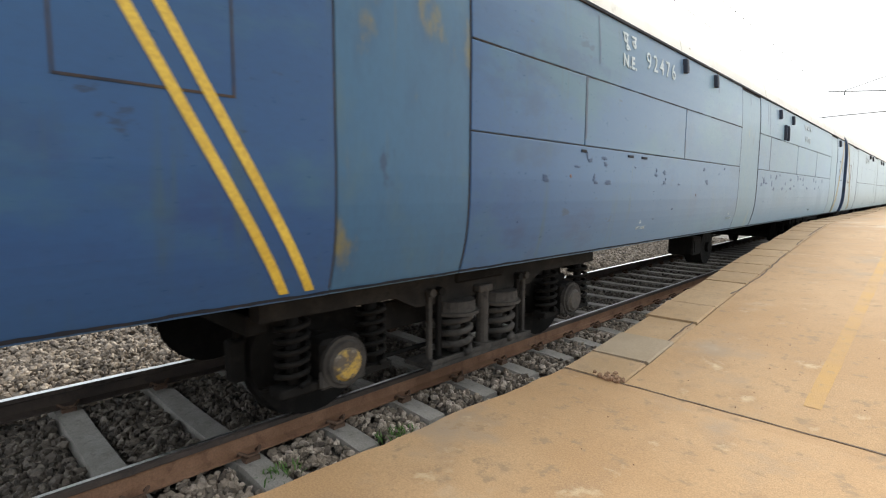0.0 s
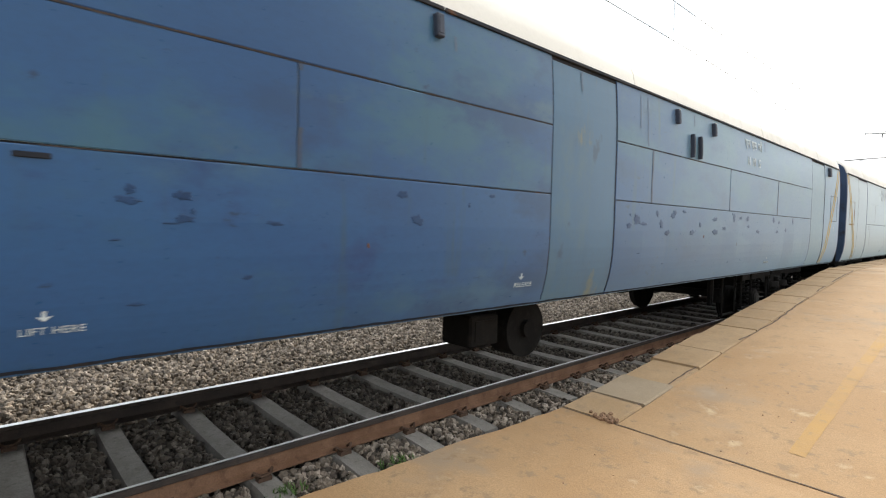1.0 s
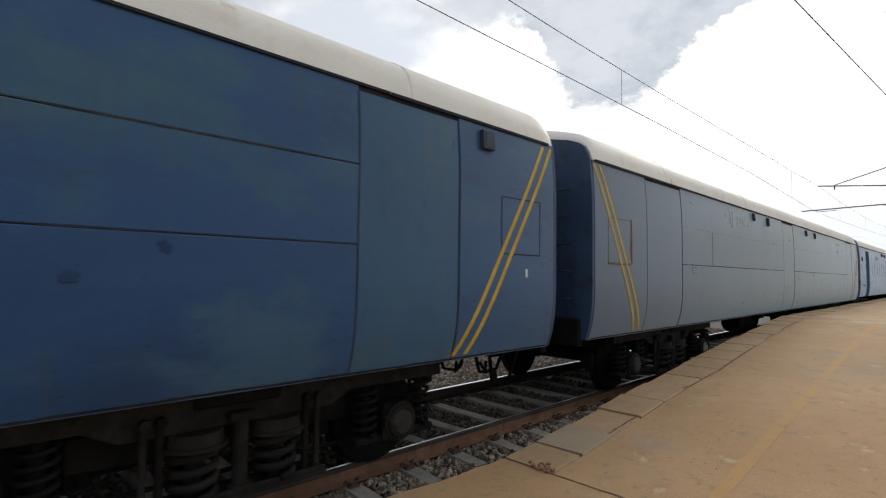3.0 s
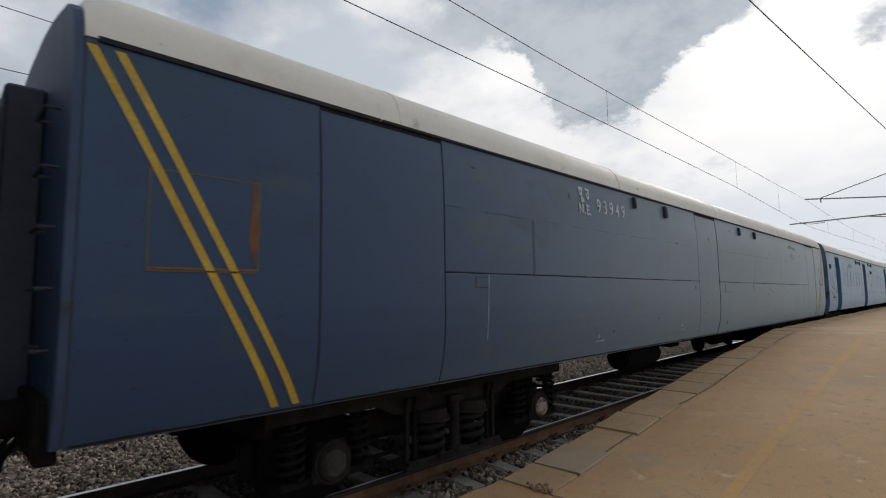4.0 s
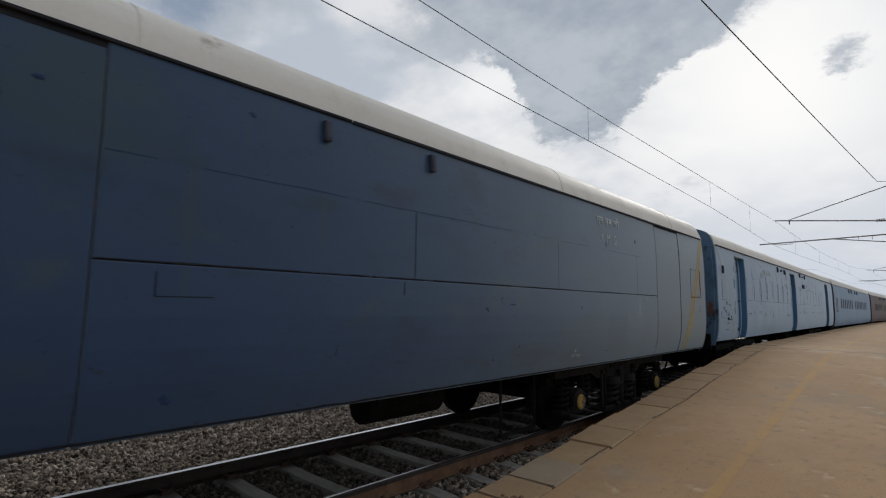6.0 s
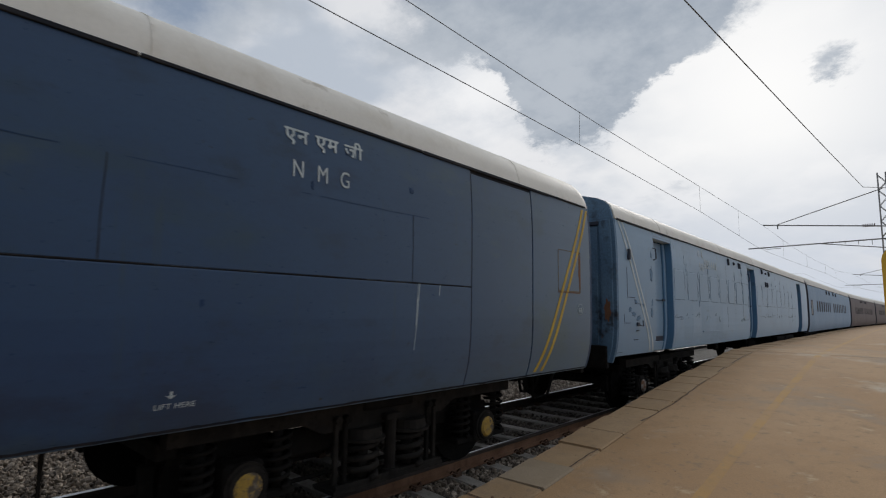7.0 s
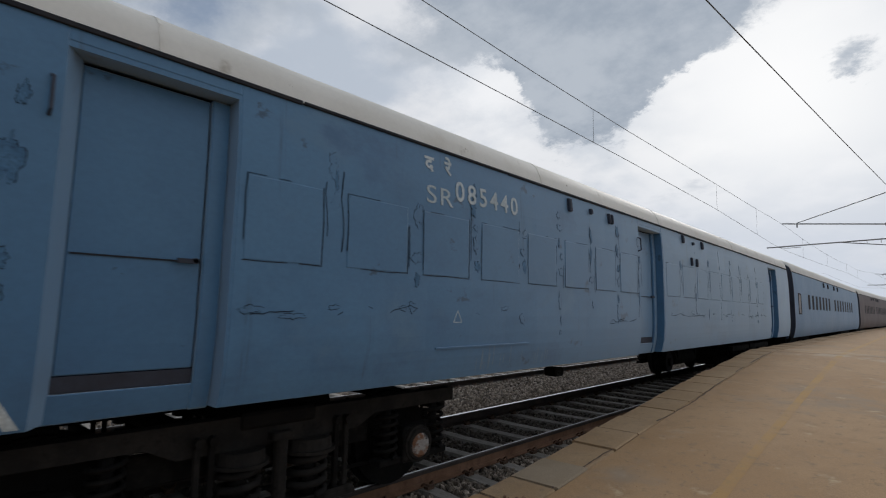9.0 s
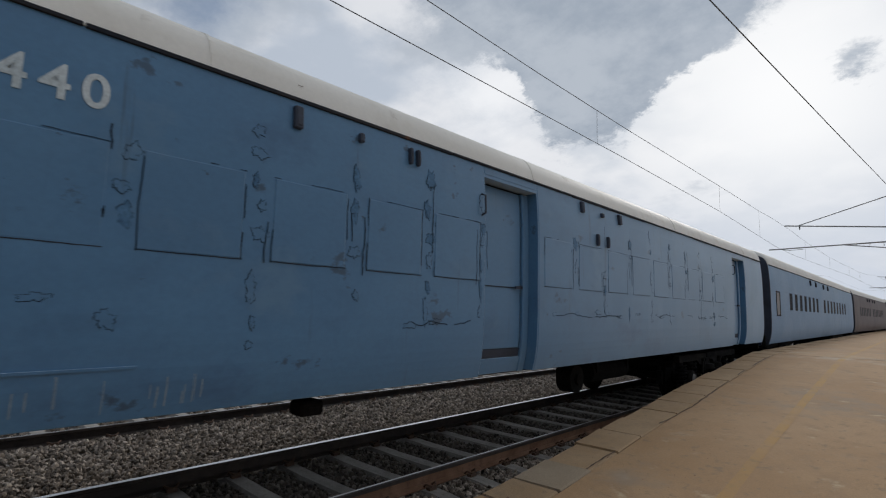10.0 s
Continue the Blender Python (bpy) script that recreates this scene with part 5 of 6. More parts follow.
for u0, u1, z0, z1 in ((0.345, 0.353, 2.02, 2.5), (0.345, 0.66, 2.014, 2.022), (0.65, 0.658, 1.92, 2.0), (0.65, 0.96, 1.914, 1.922), (0.62, 0.80, 1.32, 1.332),
                       (0.2, 0.208, 1.62, 1.75), (0.2, 0.45, 1.60, 1.607), (0.01, 0.22, 1.14, 1.146)):
    bar(bm, u0, u1, z0, z1, 0.004)
part("weld_line", bm, M["seam"], e, "grimy weld line")
bm = bmesh.new()
bar(bm, 4.55, 6.10, 1.375, 1.39, 0.012)
part("rub_strip", bm, skin, e, "raised strip low on the side")
bm = bmesh.new()
tube(bm, [(HALF, 0.80, 1.58), (HALF + 0.04, 0.80, 1.56), (HALF + 0.05, 0.88, 1.55), (HALF + 0.03, 0.91, 1.64)], 0.008, 5)
box(bm, HALF, HALF + 0.03, 0.70, 0.79, 1.55, 1.61, 0.006)
box(bm, HALF, HALF + 0.015, 0.70, 0.80, 1.47, 1.485)
part("lamp_hook", bm, M["end_dark"], e, "rusty lamp hook")
stripes(e, (((0.13, 3.24), (1.43, 1.10)), ((0.28, 3.24), (1.58, 1.10))), M["white"], "faded white diagonal end stripe", 0.06)
for u, z, w, h in ((0.42, 2.72, 0.05, 0.18), (7.02, 3.12, 0.07, 0.17), (7.60, 3.12, 0.04, 0.08), (8.15, 3.10, 0.03, 0.15), (8.24, 3.10, 0.03, 0.15),
                   (11.28, 3.15, 0.07, 0.15), (11.85, 3.12, 0.06, 0.06), (12.42, 3.14, 0.08, 0.15), (11.67, 2.75, 0.05, 0.16), (11.98, 2.75, 0.04, 0.16)):
    lamp_box(e, u, z, w, h, 0.04)
lettering("lettering", "SR", 4.39, 4.75, 2.72, 2.89, M["white"], e)
lettering("number", "085440", 4.79, 5.84, 2.80, 3.0, M["white"], e, "white painted coach number", bold=0.0025, spread=1.3)
lettering("lettering", "द  रे", 4.37, 4.74, 3.02, 3.215, M["white"], e, bold=0.006)
bm = bmesh.new()
for a, b in (((4.78, 1.62), (4.90, 1.62)), ((4.78, 1.62), (4.84, 1.73)), ((4.90, 1.62), (4.84, 1.73))):
    tube(bm, [(HALF + 0.002, a[0], a[1]), (HALF + 0.002, b[0], b[1])], 0.004, 4)
part("triangle_mark", bm, M["white"], e, "small white triangle")
roof_and_frame(e, L3, up=0.09, rise=0.88, dome=1.0)
end_wall(e, L3, True, 3, M["end_blue"], 0.88)
end_wall(e, L3, False, 1, M["end_navy"], 0.88)
under_boxes(e, L3, (("equipment_box", 7.5, 7.72, 0.9, 1.1, 0.84, 0.96, "small dark box under the floor"),
                    ("flywheel", 12.3, 12.7, 0.60, 0.85, 0.52, 0.94, "round dynamo pulley guard"),
                    ("air_tank", 13.4, 14.8, 0.3, 0.70, 0.56, 0.92, "round air tank under the floor")))
bm = bmesh.new()
tube(bm, [(-1.2, 5.4, 0.86), (-1.2, 16.0, 0.86)], 0.03, 6)
for u in (5.6, 8.0, 10.6, 13.2, 15.8):
    box(bm, -1.23, -1.17, u - 0.02, u + 0.02, 0.86, 0.99)
part("brake_pipe", bm, M["under"], e)
rust = bmesh.new()
bmesh.ops.create_circle(rust, cap_ends=True, segments=18, radius=1.0)
for k, v in enumerate(rust.verts):
    f = 1.0 + 0.2 * math.sin(k * 2.1)
    v.co = Vector((1.47 + 0.055 * f * v.co.x, -0.083, 1.80 + 0.17 * f * v.co.y))
part("corner_post_rust", rust, M["rust"], e, "brown rust patch on the corner post")
for ob in e.children_recursive:
    if ob.name.startswith(("end_wall", "end_door", "lock_bar", "door_head", "corner_post", "roof", "body", "far_side")):
        for v in ob.data.vertices:
            if v.co.y < (0.12 if ob.name.startswith("roof") else 0.05):
                v.co.y += 0.078 * (HALF - v.co.x)
SETS.append((bogie(e, 3.26, (M["rust_white"], M["rust_white"])) + bogie(e, 18.0, (M["rust_white"], M["rust_white"])), 2))
follow_side(e)
TRAIN.append((e, 44.5, L3))


# passenger and brown coaches further back
def window_coach(y0, length, skin, label, dark, name, wins):
    """A passenger coach: wins lists the barred windows as (start, end) along the side."""
    e, body_ob = shell(name, y0, length, label, skin)
    for z0, z1 in ((1.0, BELT), (2.55, GUT)):
        part("panel", plate(bmesh.new(), 0.0, length, z0, z1), skin, body_ob)
    ends = [0.0] + [v for w in wins for v in w] + [length]
    for a, b in zip(ends[::2], ends[1::2]):
        part("panel", plate(bmesh.new(), a, b, BELT, 2.55), skin, body_ob)
    for a, b in wins:
        bm = bmesh.new()
        for z in (2.08, 2.17, 2.26, 2.35, 2.44):
            box(bm, HALF - 0.03, HALF + 0.002, a, b, z - 0.008, z + 0.008)
        part("window_bars", bm, M["end_dark"], e, "horizontal window bars")
    if not dark:
        bm = bmesh.new()
        for q in ((0.67, 1.2, 1.80, 1.84), (0.67, 1.2, 2.50, 2.54), (0.67, 0.71, 1.84, 2.50), (1.16, 1.2, 1.84, 2.50)):
            bar(bm, *q, 0.012)
        part("lavatory_window_frame", bm, M["seam"], e, "dark frame of a small end window")
        part("lavatory_pane", bar(bmesh.new(), 0.715, 1.155, 1.845, 2.495, 0.003), M["galv"], e)
    roof_and_frame(e, length)
    end_wall(e, length, True, 1, M["end_dark"])
    end_wall(e, length, False, 1, M["end_dark"])
    covers = (M["dusty"], M["dusty"])
    sets = bogie(e, 3.28, covers) + bogie(e, length - 3.28, covers)
    for u in (6.9, 8.2, 10.2, 11.5):
        lamp_box(e, u, 3.1)
    return e, sets


for i, (y0, mat, label, dark) in enumerate(((66.8, "blue_four", "pale blue passenger coach with barred windows", False),
                                            (89.1, "brown", "brown coach far back in the train", True),
                                            (111.4, "brown", "brown coach far back in the train", True),
                                            (133.7, "brown", "brown coach far back in the train", True))):
    e, sets = window_coach(y0, 21.3, M[mat], label, dark, "passenger_coach",
                           [(2.7 + 0.9 * k, 3.2 + 0.9 * k) for k in range(7)] + [(10.05 + 1.03 * k, 10.6 + 1.03 * k) for k in range(8)])
    SETS.append((sets, 3 + i))
    follow_side(e)
    TRAIN.append((e, y0, 21.3))


# ---------------------------------------------------------------- platform edge stones
r4 = random.Random(11)
cope = tagged(new("coping"), "row of worn tan coping stones along the platform edge", "coping", kind="structure")
cuts = [3.995, 4.50, 5.13, 5.80, 6.45, 7.12, 7.75]
while cuts[-1] < 150:
    cuts.append(cuts[-1] + r4.uniform(0.56, 0.72))
for i, (a, b) in enumerate(zip(cuts, cuts[1:])):
    bm = bmesh.new()
    j, lift, skew = 0.014, r4.uniform(-0.010, 0.010), r4.uniform(-0.02, 0.02)
    out = r4.uniform(-0.02, 0.015)
    n = 3
    rows = []
    for k in range(n):
        y = a + j + (b - a - 2 * j) * k / (n - 1)
        x0, x1, z = edge(y) + out + 0.006 * r4.uniform(-1, 1), edge(y) + COPE - 0.004, top(y) + lift
        y2 = y + skew
        rows.append([bm.verts.new(c) for c in ((x0 + 0.012, y, z - 0.10), (x0, y, z - 0.018), (x0 + 0.018, y, z), (x1 - 0.015, y2, z + 0.002), (x1, y2, z - 0.012), (x1, y2, z - 0.09))])
    for p0, p1 in zip(rows, rows[1:]):
        for k in range(5):
            bm.faces.new((p0[k], p0[k + 1], p1[k + 1], p1[k]))
    bm.faces.new(rows[0])
    bm.faces.new(rows[-1][::-1])
    part("stone", bm, M["grey_stone"] if i == 1 else M["coping"], cope)

# faded yellow safety line
bm = bmesh.new()
last = None
for y in fine(4.4, 13.98, 0.12) + fine(14.6, 90, 0.6):
    x = -1.47 + bend(max(y, 30)) - bend(30)
    wob = [0.012 * noise.noise((y * 3.1, q, 5)) for q in (0, 9)]
    cur = [bm.verts.new((x - 0.055 + wob[0], y, top(y) + 0.003)), bm.verts.new((x + 0.055 + wob[1], y, top(y) + 0.003))]
    if last:
        bm.faces.new((last[0], last[1], cur[1], cur[0]))
    last = cur
tagged(link("safety_line", bm, M["worn_line"]), "worn yellow safety line painted on the platform", "line", kind="structure")

# clod of earth at the slab joint, and crumbs on the platform
bm = bmesh.new()
for k in range(26):
    c = Vector((-2.80 + r4.gauss(0, 0.055), 4.03 + r4.gauss(0, 0.04), 0))
    c.z = top(c.y) + 0.012
    rr = r4.uniform(0.012, 0.03)
    v = bmesh.ops.create_icosphere(bm, subdivisions=1, radius=rr, matrix=Matrix.Translation(c))["verts"]
    for q in v:
        q.co += Vector((r4.uniform(-1, 1), r4.uniform(-1, 1), r4.uniform(-0.6, 0.6))) * rr * 0.35
tagged(link("earth_clod", bm, M["clod"]), "reddish clod of earth on the platform joint", "earth")


def crumbs():
    bm = bmesh.new()
    for k in range(120):
        x, y = r4.uniform(-2.6, 1.5), r4.uniform(1.5, 11)
        if r4.random() < 0.3:
            x, y = -1.6 + r4.gauss(0, 0.6), 5.2 + r4.gauss(0, 0.6)
        rr = r4.uniform(0.002, 0.007)
        bmesh.ops.create_cone(bm, cap_ends=True, segments=5, radius1=rr, radius2=rr * 0.5, depth=rr, matrix=Matrix.Translation((x, y, top(y) + rr * 0.4)))
    tagged(link("grit", bm, M["clod"]), "scattered reddish grit and crumbs", "grit", kind="stuff")


crumbs()

# crooked dark cracks in the joints
def crack(pts, wide):
    bm = bmesh.new()
    last = None
    for (xa, ya), (xb, yb) in zip(pts, pts[1:]):
        n = max(2, int(math.hypot(xb - xa, yb - ya) / 0.06))
        for k in range(n):
            f = k / n
            x, y = xa + (xb - xa) * f, ya + (yb - ya) * f
            off = 0.020 * noise.noise((x * 5, y * 5, 7)) + 0.008 * noise.noise((x * 21, y * 21, 2))
            w = wide * (0.6 + 0.5 * noise.noise((x * 9, y * 9, 1)))
            d = Vector((xb - xa, yb - ya, 0)).normalized()
            nn = Vector((-d.y, d.x, 0))
            c = Vector((x, y, 0)) + nn * off
            z = top(c.y) + 0.003
            cur = [bm.verts.new((c + nn * w).to_tuple()[:2] + (z,)), bm.verts.new((c - nn * w).to_tuple()[:2] + (z,))]
            if last:
                bm.faces.new((last[0], last[1], cur[1], cur[0]))
            last = cur
    return link("joint_crack", bm, M["crack"])


for pts, w in (([(-3.2, 3.985), (14, 3.985)], 0.016), ([(-2.72, 4.0), (-2.76, 6.4), (-2.67, 8.4), (-2.76, 11.5), (-2.74, 14.4)], 0.018), ([(-2.7, 14.49), (14, 14.49)], 0.012)):
    tagged(crack(pts, w), "crooked dark crack along a slab joint", "crack", kind="structure")

# ---------------------------------------------------------------- ballast stones, weeds
ICO = [(-0.53, 0.0, 0.85), (0.53, 0.0, 0.85), (-0.53, 0.0, -0.85), (0.53, 0.0, -0.85), (0.0, 0.85, 0.53), (0.0, 0.85, -0.53),
       (0.0, -0.85, 0.53), (0.0, -0.85, -0.53), (0.85, 0.53, 0.0), (-0.85, 0.53, 0.0), (0.85, -0.53, 0.0), (-0.85, -0.53, 0.0)]
ICF = [(0, 4, 1), (0, 9, 4), (9, 5, 4), (4, 5, 8), (4, 8, 1), (8, 10, 1), (8, 3, 10), (5, 3, 8), (5, 2, 3), (2, 7, 3), (7, 10, 3), (7, 6, 10),
       (7, 11, 6), (11, 0, 6), (0, 1, 6), (6, 1, 10), (9, 0, 11), (9, 11, 2), (9, 2, 5), (7, 2, 11)]


def stones(name, label, count, xr, yr, zf, size, material, keep=lambda x, y: True):
    g = np.random.default_rng(3 + int(abs(xr[0]) * 10) + count)
    base, faces = np.array(ICO), np.array(ICF)
    x, y = g.uniform(*xr, count), yr[0] + (yr[1] - yr[0]) * g.uniform(0, 1, count) ** 1.35
    ok = np.array([keep(a, b) for a, b in zip(x, y)])
    x, y = x[ok], y[ok]
    n = len(x)
    s = size * g.uniform(0.55, 1.25, n)
    ax = g.uniform(0.5, 1.35, (n, 3)) * s[:, None]
    v = base[None] * (1 + g.uniform(-0.32, 0.30, (n, 12, 1))) * ax[:, None, :]
    q = g.normal(size=(n, 4))
    q /= np.linalg.norm(q, axis=1)[:, None]
    w, a, b, c = q.T
    rot = np.stack([np.stack([1 - 2 * (b * b + c * c), 2 * (a * b - c * w), 2 * (a * c + b * w)], -1),
                    np.stack([2 * (a * b + c * w), 1 - 2 * (a * a + c * c), 2 * (b * c - a * w)], -1),
                    np.stack([2 * (a * c - b * w), 2 * (b * c + a * w), 1 - 2 * (a * a + b * b)], -1)], 1)
    v = np.einsum("nij,nkj->nki", rot, v)
    z = np.array([zf(i, j) for i, j in zip(x, y)]) + g.uniform(-0.02, 0.025, n)
    v += np.stack([x, y, z], -1)[:, None, :]
    f = (faces[None] + 12 * np.arange(n)[:, None, None]).reshape(-1, 3)
    me = bpy.data.meshes.new(name)
    me.from_pydata(v.reshape(-1, 3).tolist(), [], f.tolist())
    me.materials.append(material)
    ob = new(name, me)
    return tagged(ob, label, "ballast", kind="stuff")


def off_sleeper(x, y):
    k = (y - SLEEPER_Y0) / SLEEPER_PITCH
    return abs(k - round(k)) * SLEEPER_PITCH > 0.125


def off_second(x, y):
    k = (y - 0.30) / 0.667
    return abs(k - round(k)) * 0.667 > 0.125


NEAR_RAIL, FAR_RAIL = RAIL_X + 0.874, RAIL_X - 0.874
stones("ballast_stones", "grey crushed stones between the rails, the train's shadow in their colour", 27000, (FAR_RAIL + 0.06, NEAR_RAIL - 0.06), (-1.5, 16), lambda x, y: -0.213, 0.027, M["shaded_stone"], off_sleeper)
stones("ballast_stones", "pale crushed stones between rail and platform", 12000, (NEAR_RAIL + 0.05, -3.18), (-1.5, 13), lambda x, y: -0.198 + 0.03 * (x + 4), 0.028, M["stone"], off_sleeper)
stones("ballast_stones", "crushed stones beyond the far rail", 40000, (-8.54, FAR_RAIL - 0.06), (-2, 22), lambda x, y: -0.215 + 0.03 * math.exp(-((x + 7.2) / 0.6) ** 2) + 0.055 * math.exp(-((x + 8.3) / 0.35) ** 2), 0.030, M["stone"],
       lambda x, y: (x < FAR_RAIL - 0.55 or off_sleeper(x, y)))
stones("ballast_stones", "crushed stones on the second track", 12000, (-13.0, -8.66), (-3, 22), lambda x, y: -0.225, 0.042, M["stone"],
       lambda x, y: off_second(x, y) and abs(abs(x - TRACK2_X) - 0.874) > 0.07)


def weeds(name, x, y, n, size):
    bm = bmesh.new()
    for k in range(n):
        a, h, ln = r4.uniform(0, math.tau), r4.uniform(0.4, 1.0) * size, r4.uniform(0.4, 1.0) * size
        bx, by = x + r4.gauss(0, size * 0.8), y + r4.gauss(0, size * 1.1)
        w = 0.004
        d = Vector((math.cos(a), math.sin(a), 0))
        nn = Vector((-d.y, d.x, 0)) * w
        p0, p1, p2 = Vector((bx, by, -0.19)), Vector((bx, by, -0.19 + h * 0.7)) + d * ln * 0.35, Vector((bx, by, -0.19 + h)) + d * ln
        v = [bm.verts.new(q) for q in (p0 - nn, p0 + nn, p1 + nn * 1.4, p1 - nn * 1.4, p2)]
        bm.faces.new(v[:4])
        bm.faces.new((v[3], v[2], v[4]))
    tagged(link(name, bm, M["weed"]), "tuft of green weeds growing in the ballast", "weeds", "weeds by the platform")


weeds("weed_tuft", -3.62, 2.35, 90, 0.07)
weeds("weed_tuft", -3.45, 3.85, 40, 0.05)
weeds("weed_tuft", -3.75, 1.55, 45, 0.06)

# ---------------------------------------------------------------- overhead line
def line(name, pts, r, label, parent=None):
    bm = bmesh.new()
    tube(bm, pts, r, 5)
    ob = link(name, bm, M["wire"], parent)
    return ob if parent else tagged(ob, label, "cable", "overhead wires")


def catenary(xs, zs, zc, label, drops):
    """One span and its neighbours: a contact wire, a sagging messenger wire over it and droppers."""
    e = thing("overhead_line", pose(0, 0, 0), label, "overhead line", "overhead lines of the tracks")
    ys = [-40 + 4 * k for k in range(55)]

    def where(y):
        return float(np.interp(y, *xs)) + bend(y), float(np.interp(y, *zs))

    line("contact_wire", [(where(y)[0], y, zc) for y in ys], 0.0075, "", e)
    line("messenger_wire", [(where(y)[0], y, where(y)[1]) for y in ys], 0.0075, "", e)
    for y in drops:
        line("dropper", [(where(y)[0], y, zc), (where(y)[0], y, where(y)[1])], 0.004, "", e)
    return e


MAST_Y, SPAN = 34.0, 46.0
SAG = ([-40, -30, -24, -12, -2, 5, 11, 20, 28, 34, 42, 50, 57, 64, 72, 80, 103, 126], [6.3, 6.45, 6.7, 7.05, 6.55, 6.27, 6.25, 6.44, 6.75, 7.05, 6.6, 6.3, 6.25, 6.3, 6.6, 7.05, 6.3, 7.05])
catenary(([-40, -12, -5, 11, 20, 34, 57, 80, 126], [-5.2, -5.5, -5.17, -5.18, -5.31, -5.85, -5.2, -5.8, -5.2]), SAG, 5.50,
         "copper contact and messenger wires over the near track", [-11, -2.5, 3.0, 10.35, 20.1, 27.5, 40, 48, 56, 64])
catenary(([-40, 126], [-10.55, -10.55]), (SAG[0], [z + 0.08 for z in SAG[1]]), 5.50,
         "copper contact and messenger wires over the far track", [-13, -5, 2.2, 9.4, 17.5, 25])
line("feeder_wire", [(-5.3, -20, 8.0), (-3.7, 0, 8.0), (-2.83, 10.6, 8.0), (-1.95, 21.3, 8.02), (-1.07, 32.1, 8.1), (-0.2, 34, 8.3)], 0.014, "dark bare conductor above the platform")


def cantilever(y, x_tip, x_mast, low, label):
    """A lattice mast with the bracket tubes that hold the wires."""
    e = thing("overhead_mast", pose(0, 0, 0), label, "mast", "overhead line masts")
    w = 0.16
    for sx in (-1, 1):
        for sy in (-1, 1):
            part("leg", cube(x_mast + sx * w - 0.03, x_mast + sx * w + 0.03, y + sy * w - 0.03, y + sy * w + 0.03, -0.3, 9.1), M["galv"], e)
    z, side = 1.0, 1
    while z < 8.7:
        bm = bmesh.new()
        for sy in (-1, 1):
            rod(bm, (x_mast - side * w, y + sy * w, z), (x_mast + side * w, y + sy * w, z + 0.4), 0.015, 5)
        part("lacing", bm, M["galv"], e)
        z, side = z + 0.4, -side
    for name, a, b, r in (("top_tube", (x_tip - 0.7, y, 6.90), (x_mast, y, 6.35), 0.035), ("stay_tube", (x_tip, y, 6.87), (x_mast, y, 8.3), 0.025),
                          ("register_arm", (x_tip - 1.5, y, 5.58), (x_mast, y, 5.72), 0.035), ("register_brace", (x_tip + 1.9, y, 5.64), (x_mast, y, 5.25), 0.025)):
        bm = bmesh.new()
        rod(bm, a, b, r, 8)
        part(name, bm, M["galv"], e)
    for k in range(4):
        x = x_tip + 2.4 + k * 0.55
        bm = bmesh.new()
        rod(bm, (x, y, 5.66 + 0.01 * k), (x, y, 5.60 - 0.055 * k), 0.014, 6)
        part("strut", bm, M["galv"], e)
    bm = bmesh.new()
    for k in range(6):
        rod(bm, (x_mast - 0.9 + 0.09 * k, y, 6.45), (x_mast - 0.86 + 0.09 * k, y, 6.445), 0.085, 10)
    part("insulator", bm, M["brown"], e, "ribbed brown insulator")
    bm = bmesh.new()
    rod(bm, (x_tip, y, 6.86), (x_tip, y, 6.62), 0.03, 8)
    tube(bm, [(x_tip - 0.9, y, 5.56), (x_tip - 0.5, y, 5.50), (x_tip + 0.1, y, 5.52)], 0.014, 5)
    part("wire_clamp", bm, M["wire"], e)
    return e


cantilever(MAST_Y, -4.99, -0.37, True, "galvanised lattice mast with bracket tubes over the track")
m2 = cantilever(MAST_Y + SPAN, -4.99 + bend(MAST_Y + SPAN), 0.6 + bend(MAST_Y + SPAN), True, "galvanised lattice mast with bracket tubes over the track")

# station board by the mast: yellow, round-topped
e = thing("station_board", pose(0.65, 26.0, 0.90), "tall yellow station board with a rounded top", "sign")
bm = bmesh.new()
pts = [(-1.15, 0.7), (1.15, 0.7), (1.15, 3.05)] + [(1.15 - 0.5 + 0.5 * math.cos(a), 3.05 + 0.5 * math.sin(a)) for a in (0.4, 0.8, 1.2, 1.57)]
pts += [(-p[0], p[1]) for p in pts[:1:-1]]
for y, rev in ((-0.06, False), (0.06, True)):
    vs = [bm.verts.new((x, y, z)) for x, z in pts]
    if not rev:
        a = vs
        bm.faces.new(vs)
    else:
        bm.faces.new(vs[::-1])
        for i in range(len(vs)):
            k = (i + 1) % len(vs)
            bm.faces.new((a[i], a[k], vs[k], vs[i]))
part("board", bm, M["board_yellow"], e)
for x in (-0.9, 0.9):
    part("post", cube(x - 0.08, x + 0.08, -0.05, 0.05, 0.0, 0.75), M["rust"], e)

# ---------------------------------------------------------------- distance
def roof_shed(x, y, w, d, h, label, tint):
    e = thing("station_shed", pose(x, y, 0.9), label, "building")
    part("roof", cube(-w / 2, w / 2, -d / 2, d / 2, h, h + 0.35, bevel=0.05), tint, e)
    for k in range(5):
        for s in (-1, 1):
            xx = -w / 2 + 0.6 + (w - 1.2) * k / 4
            part("post", cube(xx - 0.12, xx + 0.12, s * d * 0.4 - 0.12, s * d * 0.4 + 0.12, 0, h), M["galv"], e)
    return e


roof_shed(16, 150, 30, 6, 6.2, "blue-roofed footbridge and shelter across the platforms", M["shed_blue"])


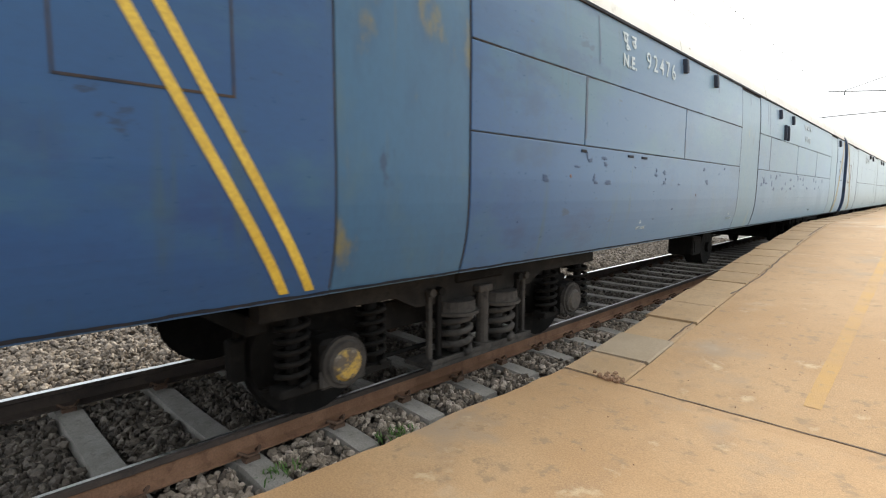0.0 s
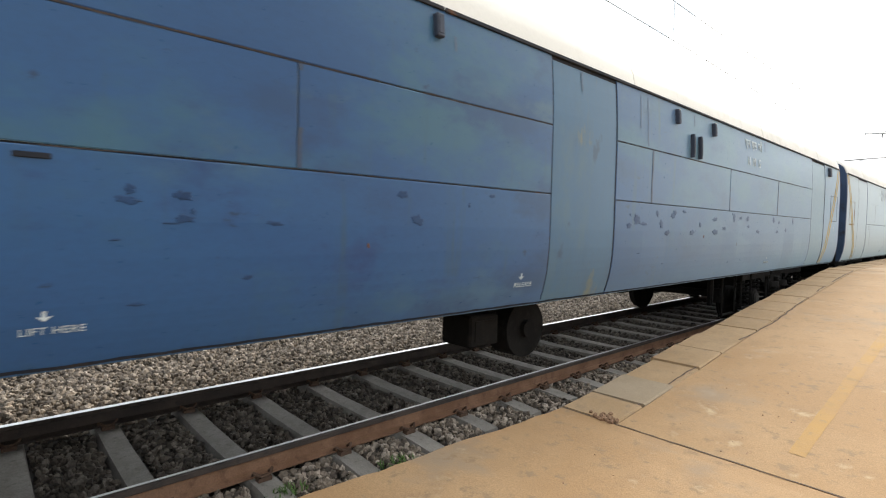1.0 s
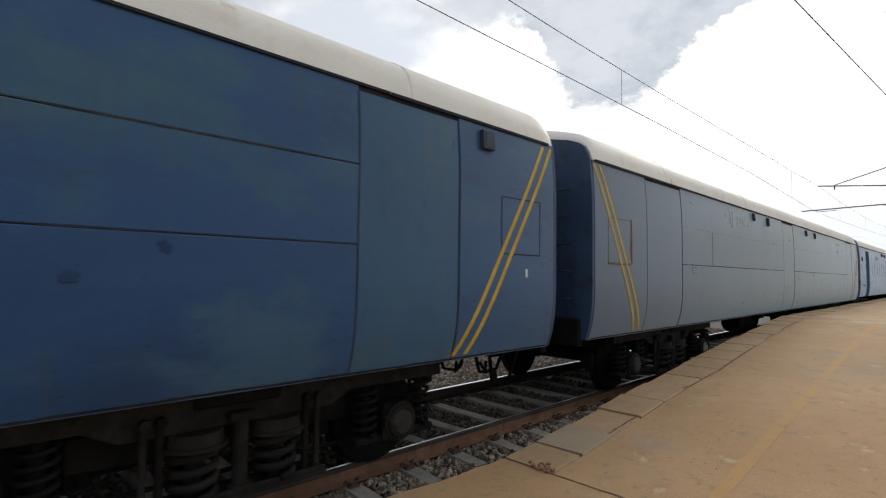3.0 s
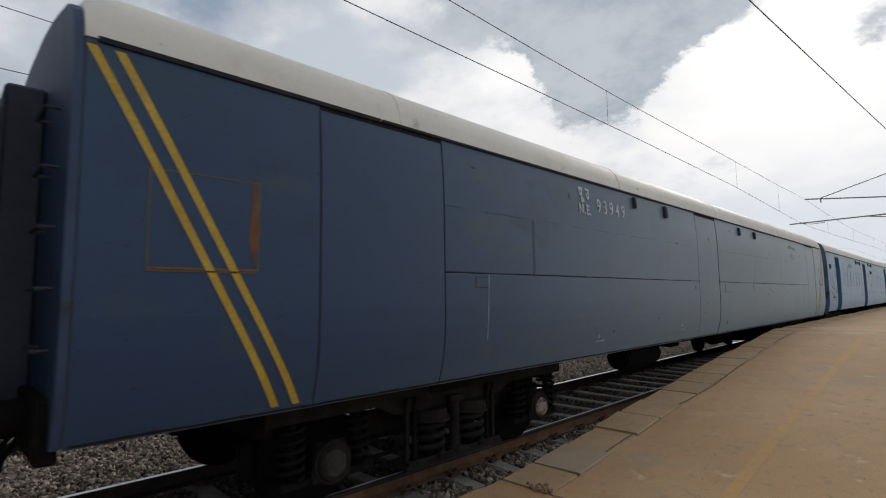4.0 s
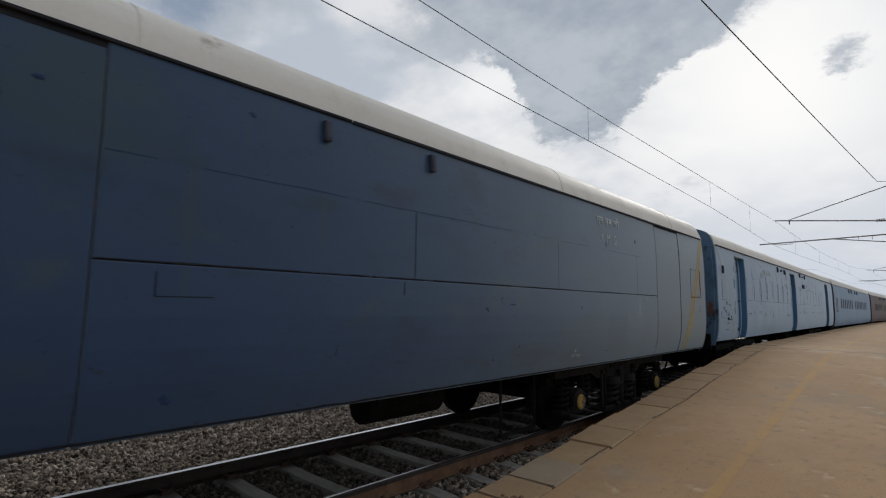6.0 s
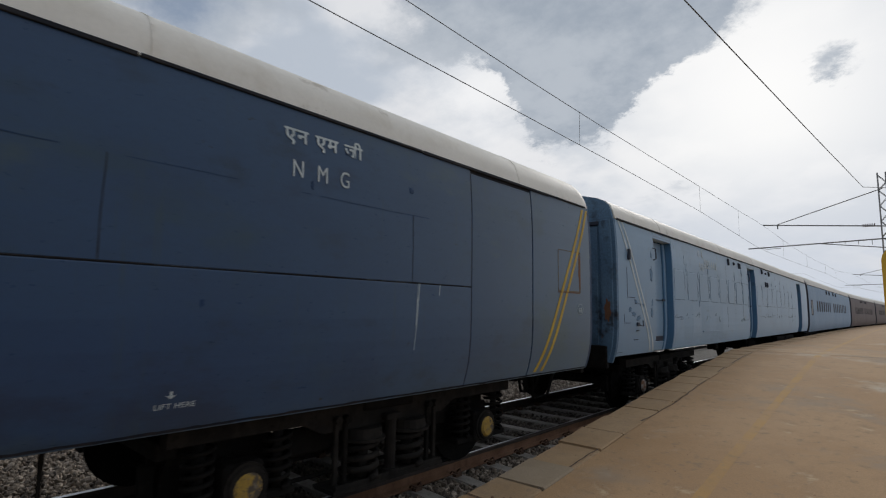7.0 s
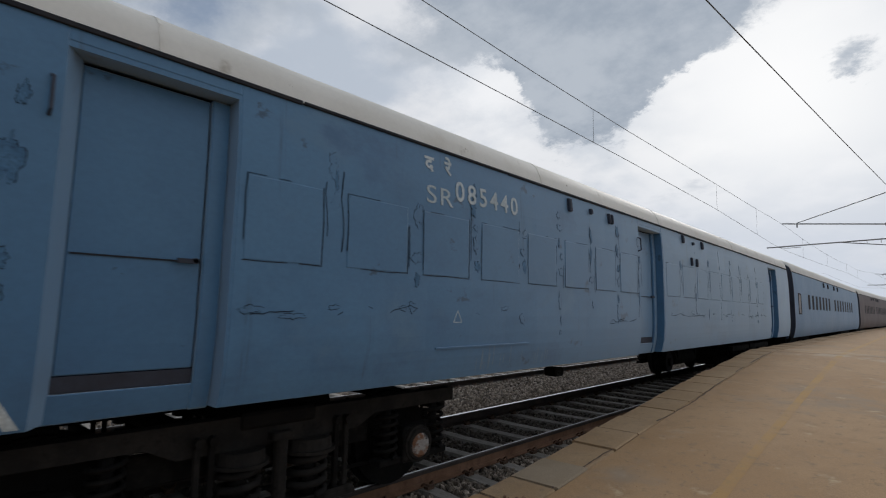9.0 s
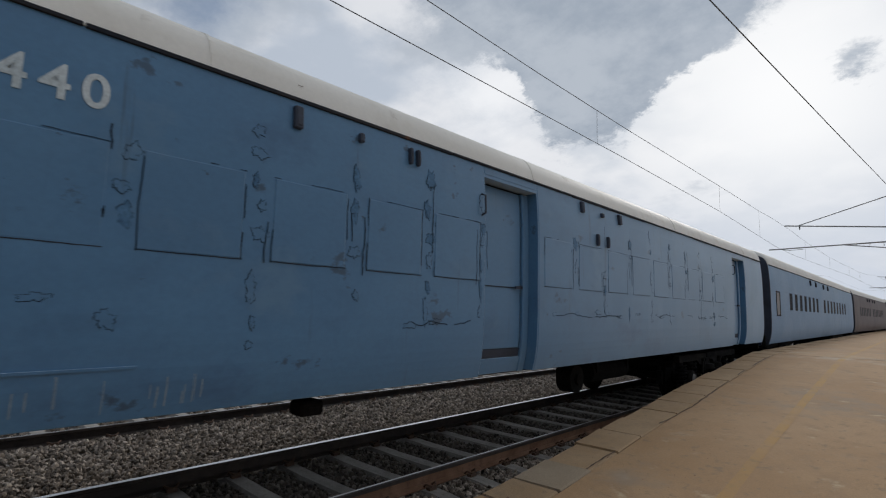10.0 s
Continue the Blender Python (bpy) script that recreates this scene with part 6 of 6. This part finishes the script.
def building(x, y, w, d, h, label):
    e = thing("house", pose(x, y, -0.62), label, "house")
    part("wall", cube(-w / 2, w / 2, -d / 2, d / 2, 0, h), M["whitewash"], e)
    part("roof", cube(-w / 2 - 0.3, w / 2 + 0.3, -d / 2 - 0.3, d / 2 + 0.3, h, h + 0.25), M["coping"], e)
    for k in range(3):
        yy = -d / 2 + d * (k + 0.5) / 3
        win = part("window", cube(w / 2 - 0.02, w / 2 + 0.03, yy - 0.5, yy + 0.5, 1.0, 2.2), M["end_dark"], e)
        part("sill", cube(w / 2, w / 2 + 0.12, yy - 0.6, yy + 0.6, 0.9, 1.0), M["whitewash"], win)


building(-52, 11, 5, 9, 3.2, "small whitewashed house behind the trees")


def tree(x, y, h, spread, seed):
    r = random.Random(seed)
    e = thing("tree", pose(x, y, -0.62, 0, 0, r.uniform(0, 360)), "leafy green tree beyond the tracks", "tree", "trees beyond the tracks")
    bm = bmesh.new()
    limbs = []
    base = Vector((0, 0, 0))
    fork = Vector((r.uniform(-0.2, 0.2), r.uniform(-0.2, 0.2), h * 0.3))
    rod(bm, base, fork, 0.2, 9, 0.15)
    for k in range(7):
        a = k * math.tau / 7 + r.uniform(-0.3, 0.3)
        tip = fork + Vector((math.cos(a) * spread * r.uniform(0.4, 0.8), math.sin(a) * spread * r.uniform(0.4, 0.8), h * r.uniform(0.2, 0.55)))
        mid = fork.lerp(tip, 0.5) + Vector((0, 0, h * 0.06))
        rod(bm, fork, mid, 0.09, 6, 0.06)
        rod(bm, mid, tip, 0.06, 6, 0.02)
        limbs += [mid, tip, mid.lerp(tip, 0.5)]
    limbs.append(fork + Vector((0, 0, h * 0.6)))
    part("trunk", bm, M["bark"], e)
    verts, faces = [], []
    for c in limbs:
        for k in range(6):
            cl = c + Vector((r.gauss(0, spread * 0.22), r.gauss(0, spread * 0.22), r.gauss(0, h * 0.09)))
            rad = r.uniform(0.35, 0.8)
            for q in range(46):
                d = Vector((r.gauss(0, 1), r.gauss(0, 1), r.gauss(0, 0.8))).normalized() * rad * r.random() ** 0.4
                pt = cl + d
                u = Vector((r.gauss(0, 1), r.gauss(0, 1), r.gauss(0, 1))).normalized()
                v = u.orthogonal().normalized()
                s = r.uniform(0.10, 0.19)
                n0 = len(verts)
                verts += [tuple(pt + u * s), tuple(pt + v * s * 0.55), tuple(pt - u * s), tuple(pt - v * s * 0.55)]
                faces.append((n0, n0 + 1, n0 + 2, n0 + 3))
    me = bpy.data.meshes.new("crown")
    me.from_pydata(verts, [], faces)
    me.materials.append(M["leaf"])
    ob = new("crown", me)
    ob.parent = e
    tagged(ob, "dense crown of small green leaves", kind="stuff")


for i, (x, y, h, s) in enumerate(((-31, 8.0, 8.6, 4.0), (-34, 2.5, 8.2, 4.0), (-36, 14.0, 6.6, 3.4), (-42, 8, 7.5, 3.8), (-40, 20, 6.2, 3.2), (-33, -4, 8.0, 4.0), (-38, 27, 5.6, 3.2))):
    tree(x, y, h, s, 40 + i)


def scrub():
    g = np.random.default_rng(9)
    verts, faces = [], []
    for k in range(9000):
        x, y = g.uniform(-45, -17), g.uniform(-12, 45)
        h = g.uniform(0.15, 0.7)
        a = g.uniform(0, math.tau)
        w = 0.05
        n0 = len(verts)
        dx, dy = math.cos(a) * w, math.sin(a) * w
        lx, ly = g.normal(0, 0.12, 2)
        verts += [(x - dx, y - dy, -0.62), (x + dx, y + dy, -0.62), (x + lx, y + ly, -0.62 + h)]
        faces.append((n0, n0 + 1, n0 + 2))
    me = bpy.data.meshes.new("scrub")
    me.from_pydata(verts, [], faces)
    me.materials.append(M["weed"])
    tagged(new("scrub", me), "rough green scrub beyond the far track", "grass", kind="stuff")


scrub()


# ---------------------------------------------------------------- what moves
def coach_pose(y0, length, t):
    """The coach's pose with both bogie centres on the track line."""
    s = run_at(t)
    a, b = y0 + 3.3 - s, y0 + length - 3.3 - s
    dx, dy = track(b) - track(a), b - a
    d = math.hypot(dx, dy)
    return pose(track(a) - 3.3 * dx / d, a - 3.3 * dy / d, 0, 0, 0, -math.degrees(math.atan2(dx, dy)))


def motions():
    for e, y0, length in TRAIN:
        walk(e, [(k * 0.25, coach_pose(y0, length, k * 0.25)) for k in range(41)])
    for sets, i in SETS:
        if i > 3:
            continue
        for ws, y in sets:
            walk(ws, [(k * 0.1, pose(0, y, WHEEL_R, math.degrees(run_at(k * 0.1) / WHEEL_R), 0, 0)) for k in range(101)])


motions()
